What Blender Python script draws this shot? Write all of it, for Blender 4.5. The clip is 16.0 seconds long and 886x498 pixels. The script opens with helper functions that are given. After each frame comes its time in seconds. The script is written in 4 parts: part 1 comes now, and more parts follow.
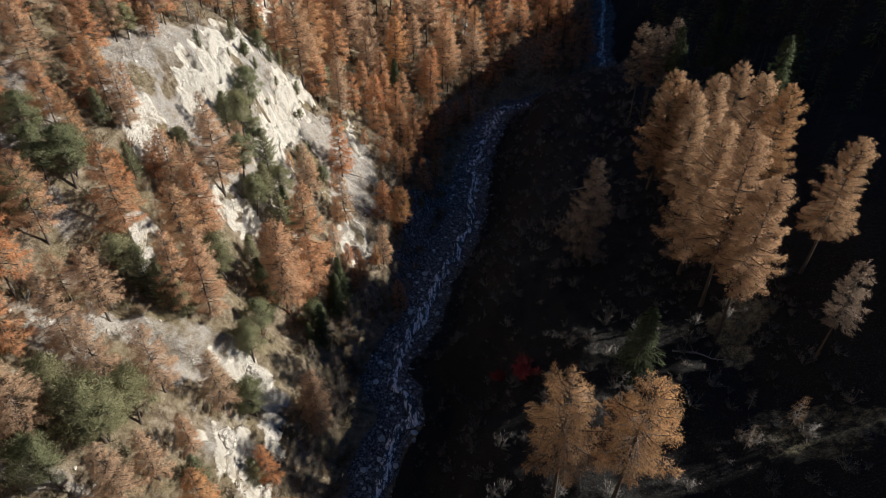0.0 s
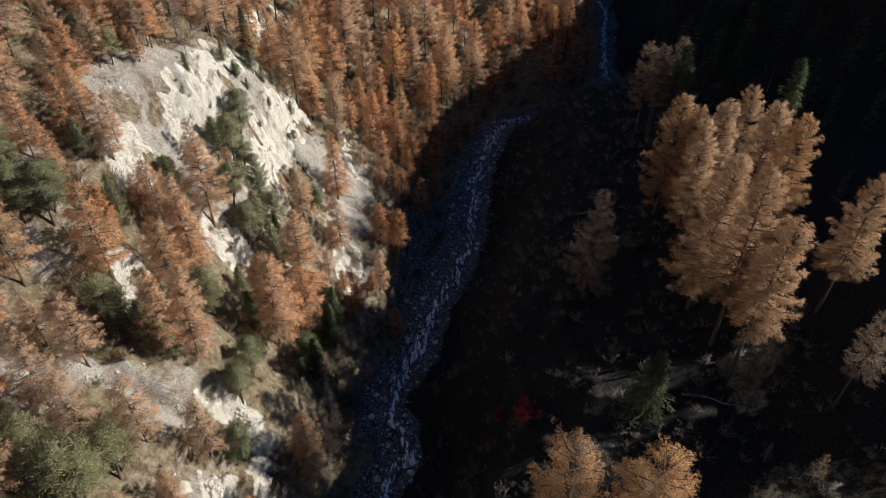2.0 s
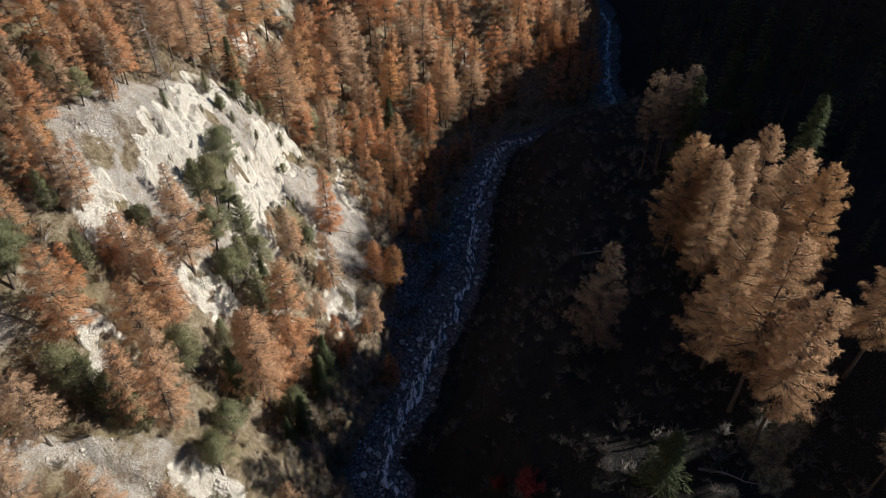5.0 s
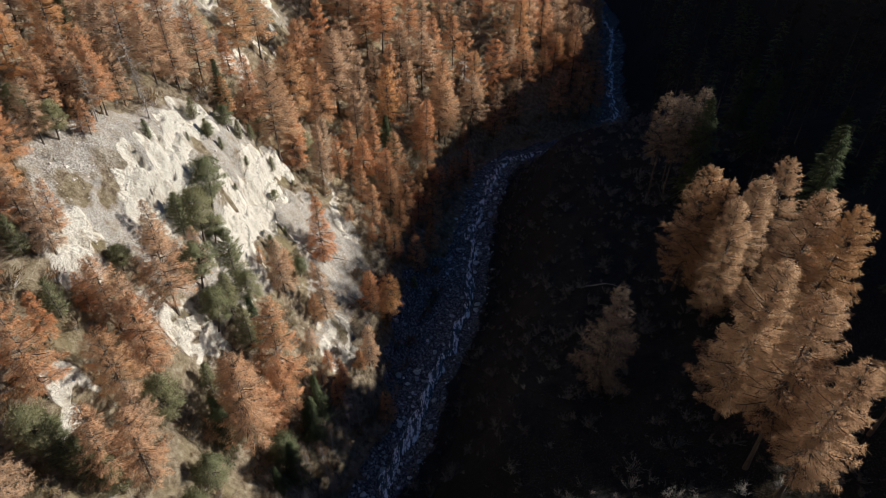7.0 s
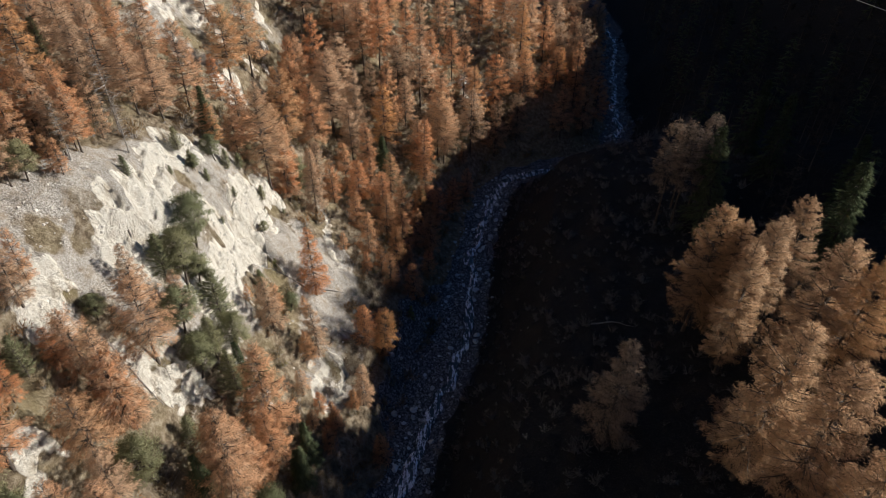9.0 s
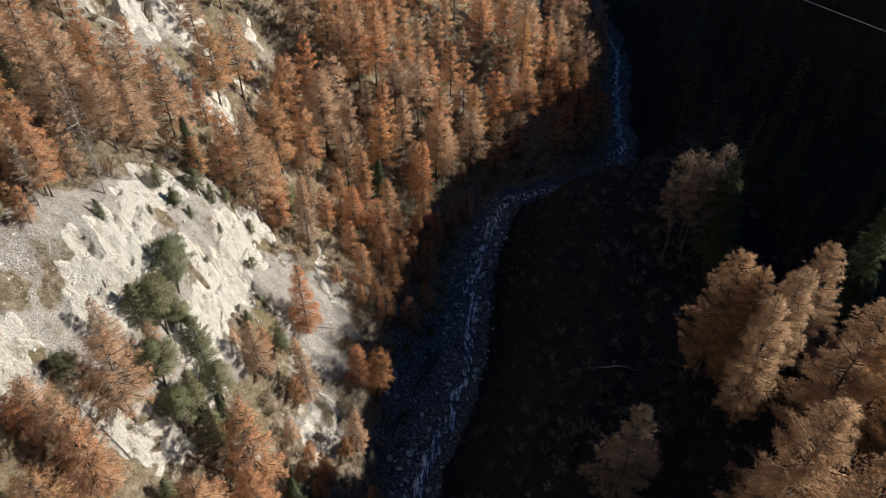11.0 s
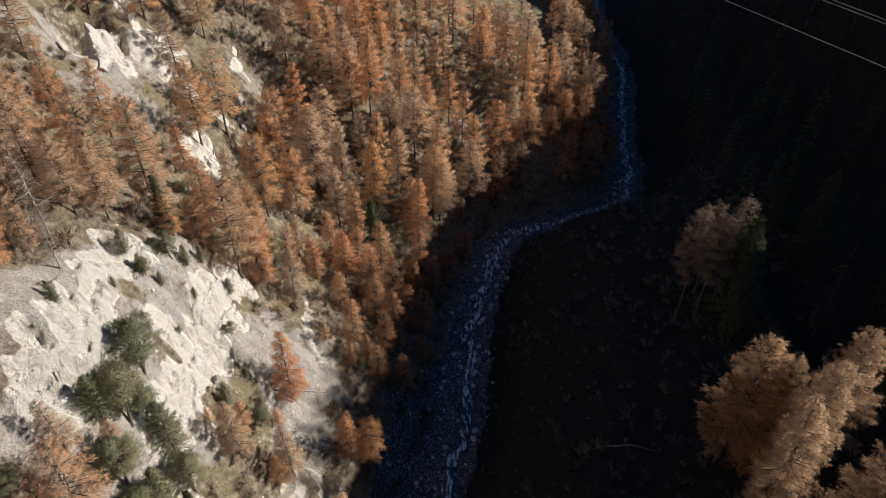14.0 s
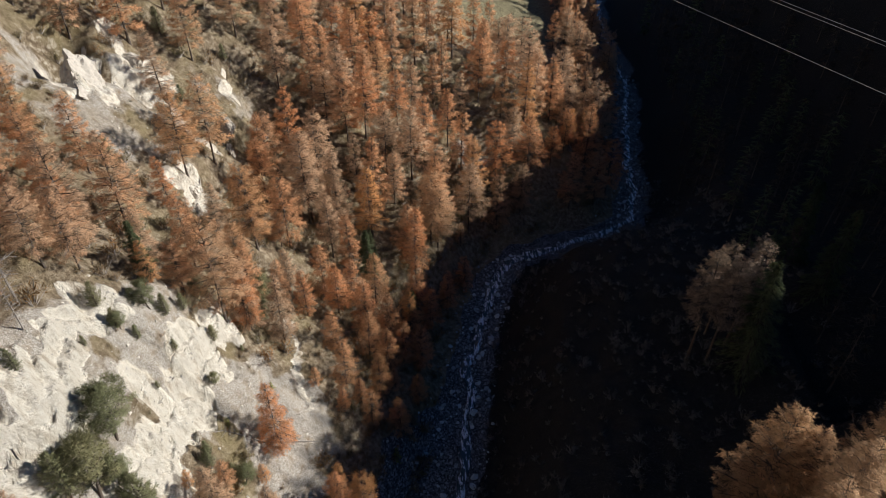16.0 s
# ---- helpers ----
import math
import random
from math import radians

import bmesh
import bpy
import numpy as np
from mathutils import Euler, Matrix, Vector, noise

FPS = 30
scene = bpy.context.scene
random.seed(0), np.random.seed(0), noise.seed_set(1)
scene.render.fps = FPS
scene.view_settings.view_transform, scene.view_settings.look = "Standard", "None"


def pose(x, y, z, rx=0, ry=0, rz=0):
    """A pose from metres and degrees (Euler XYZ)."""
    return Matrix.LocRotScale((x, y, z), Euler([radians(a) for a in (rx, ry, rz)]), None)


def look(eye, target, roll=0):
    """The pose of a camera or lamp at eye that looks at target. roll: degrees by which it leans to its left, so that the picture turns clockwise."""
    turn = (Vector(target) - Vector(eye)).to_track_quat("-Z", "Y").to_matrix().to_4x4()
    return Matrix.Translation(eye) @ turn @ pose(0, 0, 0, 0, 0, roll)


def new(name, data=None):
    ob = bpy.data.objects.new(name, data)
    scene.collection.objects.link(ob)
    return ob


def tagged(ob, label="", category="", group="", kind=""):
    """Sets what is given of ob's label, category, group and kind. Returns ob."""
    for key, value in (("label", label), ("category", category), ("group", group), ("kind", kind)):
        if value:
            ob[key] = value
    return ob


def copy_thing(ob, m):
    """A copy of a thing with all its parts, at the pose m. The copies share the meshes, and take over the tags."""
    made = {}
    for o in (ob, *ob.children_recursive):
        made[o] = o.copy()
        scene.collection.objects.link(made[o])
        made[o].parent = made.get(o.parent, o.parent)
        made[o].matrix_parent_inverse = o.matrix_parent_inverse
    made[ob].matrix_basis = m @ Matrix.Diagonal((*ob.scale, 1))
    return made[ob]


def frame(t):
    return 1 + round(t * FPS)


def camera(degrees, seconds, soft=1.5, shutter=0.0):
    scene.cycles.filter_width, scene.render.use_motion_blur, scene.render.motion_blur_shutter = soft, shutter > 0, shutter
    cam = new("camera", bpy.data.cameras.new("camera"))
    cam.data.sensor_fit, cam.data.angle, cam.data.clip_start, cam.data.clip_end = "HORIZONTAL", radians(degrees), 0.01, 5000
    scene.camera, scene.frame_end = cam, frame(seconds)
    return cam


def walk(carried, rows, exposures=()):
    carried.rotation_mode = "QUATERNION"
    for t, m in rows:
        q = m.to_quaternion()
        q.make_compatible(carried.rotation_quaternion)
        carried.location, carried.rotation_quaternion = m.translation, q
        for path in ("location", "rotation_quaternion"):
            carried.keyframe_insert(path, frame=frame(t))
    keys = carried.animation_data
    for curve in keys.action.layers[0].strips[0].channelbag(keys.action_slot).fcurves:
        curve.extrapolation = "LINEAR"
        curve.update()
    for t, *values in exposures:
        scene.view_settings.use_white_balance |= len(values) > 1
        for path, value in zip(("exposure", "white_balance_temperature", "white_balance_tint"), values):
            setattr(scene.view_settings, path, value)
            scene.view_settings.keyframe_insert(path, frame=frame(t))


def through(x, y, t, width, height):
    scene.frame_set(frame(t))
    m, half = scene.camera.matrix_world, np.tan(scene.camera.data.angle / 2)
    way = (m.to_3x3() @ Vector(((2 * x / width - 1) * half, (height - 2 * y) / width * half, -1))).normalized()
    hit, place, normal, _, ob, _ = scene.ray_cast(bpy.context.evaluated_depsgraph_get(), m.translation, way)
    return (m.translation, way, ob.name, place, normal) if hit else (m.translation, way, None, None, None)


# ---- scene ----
cam = camera(72.6, 16.0, soft=0.65)
METRES, EYE, TILT, LEAN, TURN = 65.0, 114.0, -37.4, 0.0, 0.0
ROWS = [
    (0.0, 0.0, 0.0, 0.0, 0.0, 0.0, 0.0),
    (0.5, 0.0013, 0.0167, 0.0208, 0.0, 0.01, 0.0),
    (1.0, 0.0026, 0.0323, 0.0404, 0.01, 0.04, -0.01),
    (1.5, 0.0039, 0.0496, 0.0617, 0.02, 0.06, -0.01),
    (2.0, 0.0052, 0.0655, 0.0817, 0.02, 0.07, -0.01),
    (2.5, 0.0066, 0.0833, 0.1036, 0.03, 0.08, -0.03),
    (3.0, 0.0082, 0.1003, 0.1234, 0.05, 0.1, -0.03),
    (3.5, 0.0098, 0.1187, 0.1448, 0.05, 0.11, -0.04),
    (4.0, 0.0112, 0.136, 0.1644, 0.05, 0.14, -0.04),
    (6.5, 0.0168, 0.2303, 0.2736, 0.05, 0.09, -0.15),
    (7.0, 0.0177, 0.2513, 0.2974, 0.04, 0.09, -0.17),
    (7.5, 0.0189, 0.2712, 0.3199, 0.04, 0.1, -0.2),
    (8.0, 0.0202, 0.2932, 0.3447, 0.04, 0.11, -0.21),
    (8.5, 0.0216, 0.3137, 0.3685, 0.04, 0.1, -0.23),
    (9.0, 0.0234, 0.336, 0.3946, 0.04, 0.1, -0.24),
    (11.5, 0.0317, 0.4456, 0.5232, 0.08, 0.12, -0.28),
    (12.0, 0.0341, 0.4684, 0.551, 0.1, 0.11, -0.3),
    (12.5, 0.0354, 0.49, 0.5763, 0.09, 0.11, -0.31),
    (13.0, 0.0376, 0.5139, 0.6035, 0.11, 0.11, -0.32),
    (13.5, 0.0398, 0.5336, 0.6265, 0.13, 0.12, -0.31),
    (14.0, 0.0414, 0.5566, 0.6542, 0.13, 0.11, -0.31),
    (14.5, 0.0429, 0.5784, 0.6798, 0.12, 0.11, -0.31),
    (15.0, 0.0452, 0.6023, 0.707, 0.14, 0.13, -0.31),
    (15.5, 0.0464, 0.6241, 0.7326, 0.13, 0.13, -0.31),
    (16.0, 0.0487, 0.6481, 0.7598, 0.16, 0.15, -0.31),
]
walk(cam, [(t, pose(0, 0, EYE, TILT, LEAN, TURN) @ pose(METRES * x, METRES * y, METRES * z, 90 + pitch, roll, yaw)) for t, x, y, z, yaw, pitch, roll in ROWS])


# ---- world, sun, exposure ----
SUN_AZ, SUN_EL = radians(9.0), radians(27.5)     # towards the sun, from +x; height over the horizon
sun_dir = Vector((math.cos(SUN_AZ) * math.cos(SUN_EL), math.sin(SUN_AZ) * math.cos(SUN_EL), math.sin(SUN_EL)))
world = bpy.data.worlds.new("world")
scene.world = world
world.use_nodes = True
sky = world.node_tree.nodes.new("ShaderNodeTexSky")
sky.sky_type, sky.sun_disc = "NISHITA", False
sky.ozone_density, sky.air_density, sky.dust_density, sky.altitude = 6.0, 1.3, 0.2, 1400
sky.sun_elevation, sky.sun_rotation = SUN_EL, math.atan2(sun_dir.x, sun_dir.y)
clear = world.node_tree.nodes.new("ShaderNodeMix")            # the clear mountain sky is a deeper blue
clear.data_type, clear.blend_type = "RGBA", "MULTIPLY"
clear.inputs[0].default_value, clear.inputs[7].default_value = 1.0, (0.74, 1.04, 1.28, 1)
world.node_tree.links.new(sky.outputs[0], clear.inputs[6])
world.node_tree.links.new(clear.outputs[2], world.node_tree.nodes["Background"].inputs[0])
world.node_tree.nodes["Background"].inputs[1].default_value = 0.030
scene.view_settings.exposure = 0.2
sun_data = bpy.data.lights.new("sun", "SUN")
sun_data.energy, sun_data.angle, sun_data.color = 5.6, radians(0.53), (1.0, 0.95, 0.88)
sun = new("sun", sun_data)
sun.matrix_basis = look((200, -60, 300), Vector((200, -60, 300)) - sun_dir)

# ---- terrain ----
def lattice(seed):
    return np.random.RandomState(seed).rand(128, 128)


LATTICES = [lattice(i) for i in range(12)]


def vnoise(x, y, seed=0):
    """Smooth value noise, -1 to 1, one cell a unit."""
    x, y = np.asarray(x, float), np.asarray(y, float)
    g = LATTICES[seed % 12]
    xi, yi = np.floor(x).astype(int), np.floor(y).astype(int)
    fx, fy = x - xi, y - yi
    fx, fy = fx * fx * (3 - 2 * fx), fy * fy * (3 - 2 * fy)
    a, b = g[xi % 128, yi % 128], g[(xi + 1) % 128, yi % 128]
    c, d = g[xi % 128, (yi + 1) % 128], g[(xi + 1) % 128, (yi + 1) % 128]
    return ((a * (1 - fx) + b * fx) * (1 - fy) + (c * (1 - fx) + d * fx) * fy) * 2 - 1


def fbm(x, y, octaves=4, seed=0):
    total, gain = 0, 1.0
    for i in range(octaves):
        total = total + gain * vnoise(x * 2 ** i + 7.3 * i, y * 2 ** i + 3.1 * i, seed + i)
        gain *= 0.5
    return total


def smooth(a, b, v):
    t = np.clip((v - a) / (b - a), 0, 1)
    return t * t * (3 - 2 * t)


# the stream's line: y, x, height of the bed
STREAM = np.array([
    (-900, -160, -10), (-200, -50, 14), (-40, -24, 19), (47.8, -12.5, 21.8), (61.8, -8.8, 23.1), (67.8, -5.2, 23.4), (70.9, -6.4, 23.4), (77.9, -10.6, 23.6),
    (84.1, -8.4, 23.6), (90.7, -4.6, 23.7), (99, -3, 23.8), (105.3, -1.9, 23.9), (121, 4, 24.1), (130.7, 7.2, 24.7), (138.7, 8, 25.4), (152.6, 9.3, 26.6),
    (165.8, 11.5, 27.2), (176.9, 14.8, 27.9), (183.9, 17.8, 28.4), (189.9, 22, 28.6), (196.6, 38, 28.4), (202.2, 50, 27.9), (209.4, 57, 27.8), (224.7, 61.8, 27.9),
    (241.9, 64, 28.5), (260.1, 67.3, 29.1), (280.3, 72, 29.7), (300.5, 77, 30.2), (367.5, 81, 31.5), (445.4, 92, 36.5), (715.5, 140, 50), (3000, 300, 170)])
_u = np.linspace(-200, 700, 1801)
_ker = np.ones(7) / 7
STREAM_Y = _u[3:-3]
STREAM_X = np.convolve(np.interp(_u, STREAM[:, 0], STREAM[:, 1]), _ker, "valid")
STREAM_Z = np.convolve(np.interp(_u, STREAM[:, 0], STREAM[:, 2]), _ker, "valid")


def from_stream(x, y):
    """Signed distance from the stream's line (right of it: plus) and the bed's height there."""
    x, y = np.broadcast_arrays(np.asarray(x, float), np.asarray(y, float))
    xs, ys = x.ravel(), y.ravel()
    dist, bed = np.empty(xs.size), np.empty(xs.size)
    px, py, pz = STREAM_X[::3], STREAM_Y[::3], STREAM_Z[::3]
    for i in range(0, xs.size, 20000):
        d2 = (xs[i:i + 20000, None] - px) ** 2 + (ys[i:i + 20000, None] - py) ** 2
        k = d2.argmin(1)
        w = 1 / (d2 + 6.0) ** 2
        bed[i:i + 20000] = (w * pz).sum(1) / w.sum(1)
        dist[i:i + 20000] = np.sqrt(d2[np.arange(len(k)), k])
    side = np.where(xs > np.interp(ys, STREAM_Y, STREAM_X), 1.0, -1.0)
    return (dist * side).reshape(x.shape), bed.reshape(x.shape)


# the sunny side: height over the bed by the distance from the stream, at stations along y
AWAY = (0, 4, 7, 12, 18, 24, 30, 36, 40, 44, 50, 60, 90, 160, 400, 3000)
SUNNY_SIDE = (
    (50, (0, .2, 1, 8, 19.5, 26, 31, 36, 39.5, 43, 48, 57, 84, 145, 330, 600)),
    (65, (0, .2, 1, 6, 13.5, 25, 31, 36.5, 39.5, 42.7, 48, 57, 84, 145, 330, 600)),
    (75, (0, .2, 1, 6.5, 14, 22.5, 31, 41, 45.5, 49, 54, 63, 88, 148, 330, 600)),
    (90, (0, .2, 1, 6.5, 14, 22, 33, 45, 51, 54.5, 59, 67, 91, 150, 330, 600)),
    (105, (0, .2, 1, 6, 12, 20, 30, 41, 52.5, 58, 61.5, 68, 91, 150, 330, 600)),
    (120, (0, .2, 1, 6, 11, 16.5, 24.5, 34, 43.5, 51.5, 59, 65, 87, 145, 330, 600)),
    (130, (0, .2, 1, 6.5, 11.5, 17, 23.5, 30.5, 38.5, 45.5, 50.5, 57, 79, 138, 320, 600)),
    (140, (0, .2, 1, 6.5, 11, 15.5, 20.5, 26, 30.5, 36, 43, 52, 76, 135, 318, 600)),
    (165, (0, .2, 1, 6, 10, 13.5, 17, 20.5, 23, 26, 32.5, 46, 72, 132, 315, 600)),
    (190, (0, .2, 1, 6.5, 11, 15, 18.5, 21.5, 24, 26.5, 31.5, 44, 72, 132, 315, 600)),
    (207, (0, .2, 1, 7, 15, 20, 24, 28, 31, 34, 38.5, 47, 74, 134, 315, 600)))
RIGHT = ((0, 4, 6.5, 11, 18, 27, 37, 46, 55, 70, 90, 130, 3000), (0, 0.2, 0.8, 7, 16.5, 22, 23.5, 26, 29.5, 38, 50, 85, 900))
# height up to which the unseen ridge is shaped to shade, over x = 60
# its narrow dips are cut to drop sun patches on the terrace
SHADE = ((-900, 9, 37, 44.8, 45.8, 49.2, 50.2, 61.6, 62.3, 63.8, 64.5, 68.0, 68.6, 71.6, 72.2, 77.8, 86, 92, 95, 97.5, 104.6, 114.5, 120.2, 161.5, 172, 186, 221, 291, 358, 433, 3000),
         (66, 66, 67, 67, 48, 48, 66, 66, 56, 56, 66, 66, 56, 56, 66, 68.5, 69.5, 69, 67.5, 67, 67.3, 68.7, 71.5, 79.4, 75.9, 70.8, 63.7, 58.4, 47.8, 50, 60))


def shade_line(x, y):
    y0 = y - (x - 60) * 0.158
    return np.interp(y0, *SHADE) + 0.5275 * (x - 60)


# outcrops and bare ground: x, y, half length along x, along y, strength
ROCKS = ((-64.5, 171, 7, 6, 1), (-58.7, 182.2, 4, 7, 0.8), (-29.6, 62.1, 4, 4, 0.8), (-29.6, 50.6, 5, 5, 0.7), (-36.9, 90.4, 4, 3, 0.6), (-29.3, 96.5, 3, 3, 0.5), (-18.3, 104.8, 3, 4, 0.6), (-10.5, 196.4, 3, 4, 0.3))
# cliff bands: half width, then the line's x, y
CLIFFS = ((2.6, (-42.7, 121.4), (-43.2, 115.3), (-41.1, 106.3), (-40.4, 105.4), (-41.2, 102.0), (-43.2, 98.1)),
          (1.6, (-44.9, 101.8), (-44.5, 98.9)),
          (2.2, (-33.2, 138.2), (-33.2, 127.9), (-34.4, 121.3), (-35.0, 116.0), (-34.1, 110.0), (-33.5, 105.2), (-33.1, 100.6)),
          (1.3, (-32.7, 122.6), (-33.1, 116.6)),
          (1.2, (-24.8, 144.5), (-20.5, 129.4)),
          (2.4, (-47.6, 91.4), (-48.3, 87.8), (-47.1, 86.0)),
          (1.2, (-33.4, 102.5), (-31.9, 98.4)),
          (1.3, (-35.4, 90.9), (-34.0, 91.5)),
          (1.5, (-43.6, 73.8), (-45.0, 69.6)),
          (1.2, (-16.7, 106.1), (-18.2, 110.9)),
          (2.2, (-67.7, 179.8), (-64.6, 173.4)),
          (2.0, (-65.8, 188.7), (-61.9, 184.1)),
          (1.8, (-53.1, 181.2), (-49.9, 176.6), (-46.6, 177.3)),
          (1.6, (-47.9, 196.3), (-45.7, 192.5)),
          (1.8, (-48.6, 162.1), (-45.9, 165.8), (-44.8, 159.5)),
          (1.2, (-45.0, 72.8), (-44.8, 68.5)),
          (1.0, (-30.1, 63.5), (-28.7, 61.3), (-26.7, 60.8)),
          (1.5, (-27.5, 60.0), (-25.7, 54.9)),
          (1.3, (-31.5, 51.1), (-29.7, 53.6)),
          (1.0, (-46.6, 164.1), (-45.0, 163.9)))
SCREE = ((-48, 57, 5, 2.2, 0.85), (-41.5, 58, 5, 2.2, 0.85), (-36, 58, 4, 2.2, 0.85), (-46, 37, 5, 3, 0.8), (-20.5, 110, 6, 7, 0.85), (-17, 107, 4, 4, 0.7), (-15, 114, 4, 5, 0.7), (-56, 69.8, 6, 4, 0.6), (-59, 80, 5, 6, 0.6), (-37, 60.2, 5, 3, 0.5), (-53, 62.3, 5, 3, 0.6), (-40, 105.7, 9, 13, 0.9), (-47.5, 97, 6, 8, 0.8), (-48.5, 91, 5, 6, 0.75), (-43, 112, 6, 8, 0.8), (-33.5, 126.1, 6, 8, 0.8), (-25, 124.9, 9, 9, 1), (-19.6, 117.1, 6, 6, 0.9), (-39.2, 118.3, 8, 8, 0.8), (-62, 165, 10, 9, 0.5), (-54.4, 168, 8, 10, 0.5), (-73, 168, 5, 6, 0.5), (-32.5, 52.8, 6, 5, 0.5), (-50.4, 74.6, 6, 3, 0.3), (-33.8, 64.3, 6, 3, 0.5), (-36, 90.6, 9, 4, 0.35), (-47.8, 189, 10, 8, 0.5), (10.1, 213.7, 6, 8, 0.5), (-21.5, 196.6, 8, 5, 0.3), (-50.9, 53.9, 7, 3.5, 0.55), (30.3, 279, 12, 8, 0.5))
MEADOW = (22, 366, 36, 66)
# sun patches on the terrace, put into the ground as paler grass
LIT_GRASS = ((45.4, 66.7, 5, 6, 0.7), (45.9, 45.1, 8, 4, 0.5), (42.3, 59.9, 4, 3, 0.6))


def blobs(x, y, spots):
    wx, wy = x + 2.6 * fbm(x / 6, y / 6, 4, 3), y + 2.6 * fbm(x / 6 + 9, y / 6, 4, 5)
    out = np.zeros(np.shape(x))
    for cx, cy, rx, ry, s in spots:
        r = np.sqrt(((wx - cx) / rx) ** 2 + ((wy - cy) / ry) ** 2)
        out = np.maximum(out, s * (1 - smooth(0.6, 1.25, r)))
    return out


def rocky(x, y):
    """Bare rock: the outcrops and the ragged cliff bands."""
    wx, wy = x + 1.5 * fbm(x / 3.2, y / 2.2, 4, 3), y + 1.2 * fbm(x / 3.2 + 9, y / 3.2, 3, 5)
    out = blobs(x, y, ROCKS)
    for half, *line in CLIFFS:
        for (ax, ay), (bx, by) in zip(line, line[1:]):
            k = np.clip(((wx - ax) * (bx - ax) + (wy - ay) * (by - ay)) / ((bx - ax) ** 2 + (by - ay) ** 2), 0, 1)
            far = np.hypot(wx - ax - k * (bx - ax), wy - ay - k * (by - ay))
            out = np.maximum(out, 1 - smooth(half * 0.45, half * 1.15, far))
    return out


def ribs(x, y):
    """Buttresses of the rock faces, 0 in the clefts to 1 on the crests."""
    wx, wy = x + 1.4 * fbm(x / 4, y / 6, 3, 8), y + 1.8 * fbm(x / 5, y / 5, 3, 1)
    a = 1 - np.abs(vnoise(wx / 9, wy / 5.2, 7)) * 1.5
    b = 1 - np.abs(vnoise(wx / 3.2, wy / 2.1, 8)) * 1.5
    return np.clip(0.65 * a + 0.35 * b, 0, 1)


def terrain(x, y, fine=True):
    """The ground's height."""
    x, y = np.asarray(x, float), np.asarray(y, float)
    d, bed = from_stream(x, y)
    a = np.abs(d) + np.where(np.abs(d) > 5, 1, 0) * 1.2 * fbm(x / 14, y / 14, 2, 1)
    a = np.maximum(a, 0)
    rows = np.stack([np.interp(a, AWAY, heights) for _, heights in SUNNY_SIDE])
    at = np.interp(y, [s for s, _ in SUNNY_SIDE], np.arange(len(SUNNY_SIDE)))
    low = np.minimum(at.astype(int), len(SUNNY_SIDE) - 2)
    k = smooth(0, 1, at - low)
    left = np.take_along_axis(rows, low[None], 0)[0] * (1 - k) + np.take_along_axis(rows, low[None] + 1, 0)[0] * k
    left = left * np.interp(y, (215, 282, 345, 405), (1.0, 0.6, 0.35, 0.2))
    right = np.interp(a, *RIGHT)
    h = np.where(d < 0, left, right)
    z = bed + h
    # the opposite mountainside: a shaded flank, then an unseen wooded ridge shaped to shade it
    line = shade_line(np.minimum(x, 150), y) + 0.2 * np.maximum(x - 150, 0)
    flank = np.maximum(line - np.interp(x, (60, 108, 128), (24, 24, 3)), bed + np.interp(a, *RIGHT) * 0.45)
    near = np.minimum(z, np.where(y < 118, np.maximum(flank, np.interp(x, (60, 108), (66, 62))), flank))
    ridge = smooth(98, 126, x)
    z = np.where((d > 0) & (x > 60), near * (1 - ridge) + (line - 3) * ridge, z)
    if fine:
        away = smooth(5, 12, np.abs(d))
        z = z + away * (1.1 * fbm(x / 11, y / 11, 3, 2) + 0.35 * fbm(x / 2.2, y / 2.2, 3, 4))
        z = z + (1 - away) * 0.25 * fbm(x / 1.3, y / 1.3, 3, 6)
        r = rocky(x, y)
        w = 0.55 * x + 0.8 * z
        q = z / 3.4 + 0.8 * fbm(w / 7, y / 7, 3, 2)
        ledge = np.floor(q) + smooth(0.5, 0.95, q - np.floor(q)) - q
        z = z + r * (1.8 * (ribs(w, y) - 0.45) + 2.2 * ledge)
        crag = np.abs(fbm(w / 3.2 + 5, y / 2.6, 4, 9))
        z = z + np.maximum(r, 0.3 * blobs(x, y, SCREE)) * (1.3 * (0.5 - crag))
        z = z + r * (0.55 * (0.4 - np.abs(fbm(w / 1.2 + 3, y / 1.0, 3, 6))))
        z = z - 14.0 * np.exp(-((x + 70.3) / 3.2) ** 2 - ((y - 174.5) / 6.5) ** 2)
        z = z - 5.5 * np.exp(-((x + 40) / 3.2) ** 2 - ((y - 166) / 9) ** 2)
        z = z - 7.0 * np.exp(-((y - 196) / 4.2) ** 2 - ((x + 33) / 11) ** 4)
        gully = np.abs(vnoise(x / 30, y / 9, 10))
        z = z - smooth(10, 30, -d) * 1.8 * (1 - smooth(0, 0.35, gully))
    return z
# ---- end terrain ----


# ---- materials ----
def node_material(name):
    m = bpy.data.materials.new(name)
    m.use_nodes = True
    nt = m.node_tree
    return m, nt, nt.nodes["Principled BSDF"]


def add(nt, kind, **inputs):
    n = nt.nodes.new(kind)
    for k, v in inputs.items():
        if k in n.inputs:
            n.inputs[k].default_value = v
    return n


def noise_tex(nt, scale, detail=6, rough=0.6, stretch=None):
    n = add(nt, "ShaderNodeTexNoise", Scale=scale, Detail=detail, Roughness=rough)
    co = nt.nodes.new("ShaderNodeTexCoord")
    if stretch:
        mp = nt.nodes.new("ShaderNodeMapping")
        mp.inputs["Scale"].default_value = stretch
        nt.links.new(co.outputs["Object"], mp.inputs[0])
        nt.links.new(mp.outputs[0], n.inputs["Vector"])
    else:
        nt.links.new(co.outputs["Object"], n.inputs["Vector"])
    return n


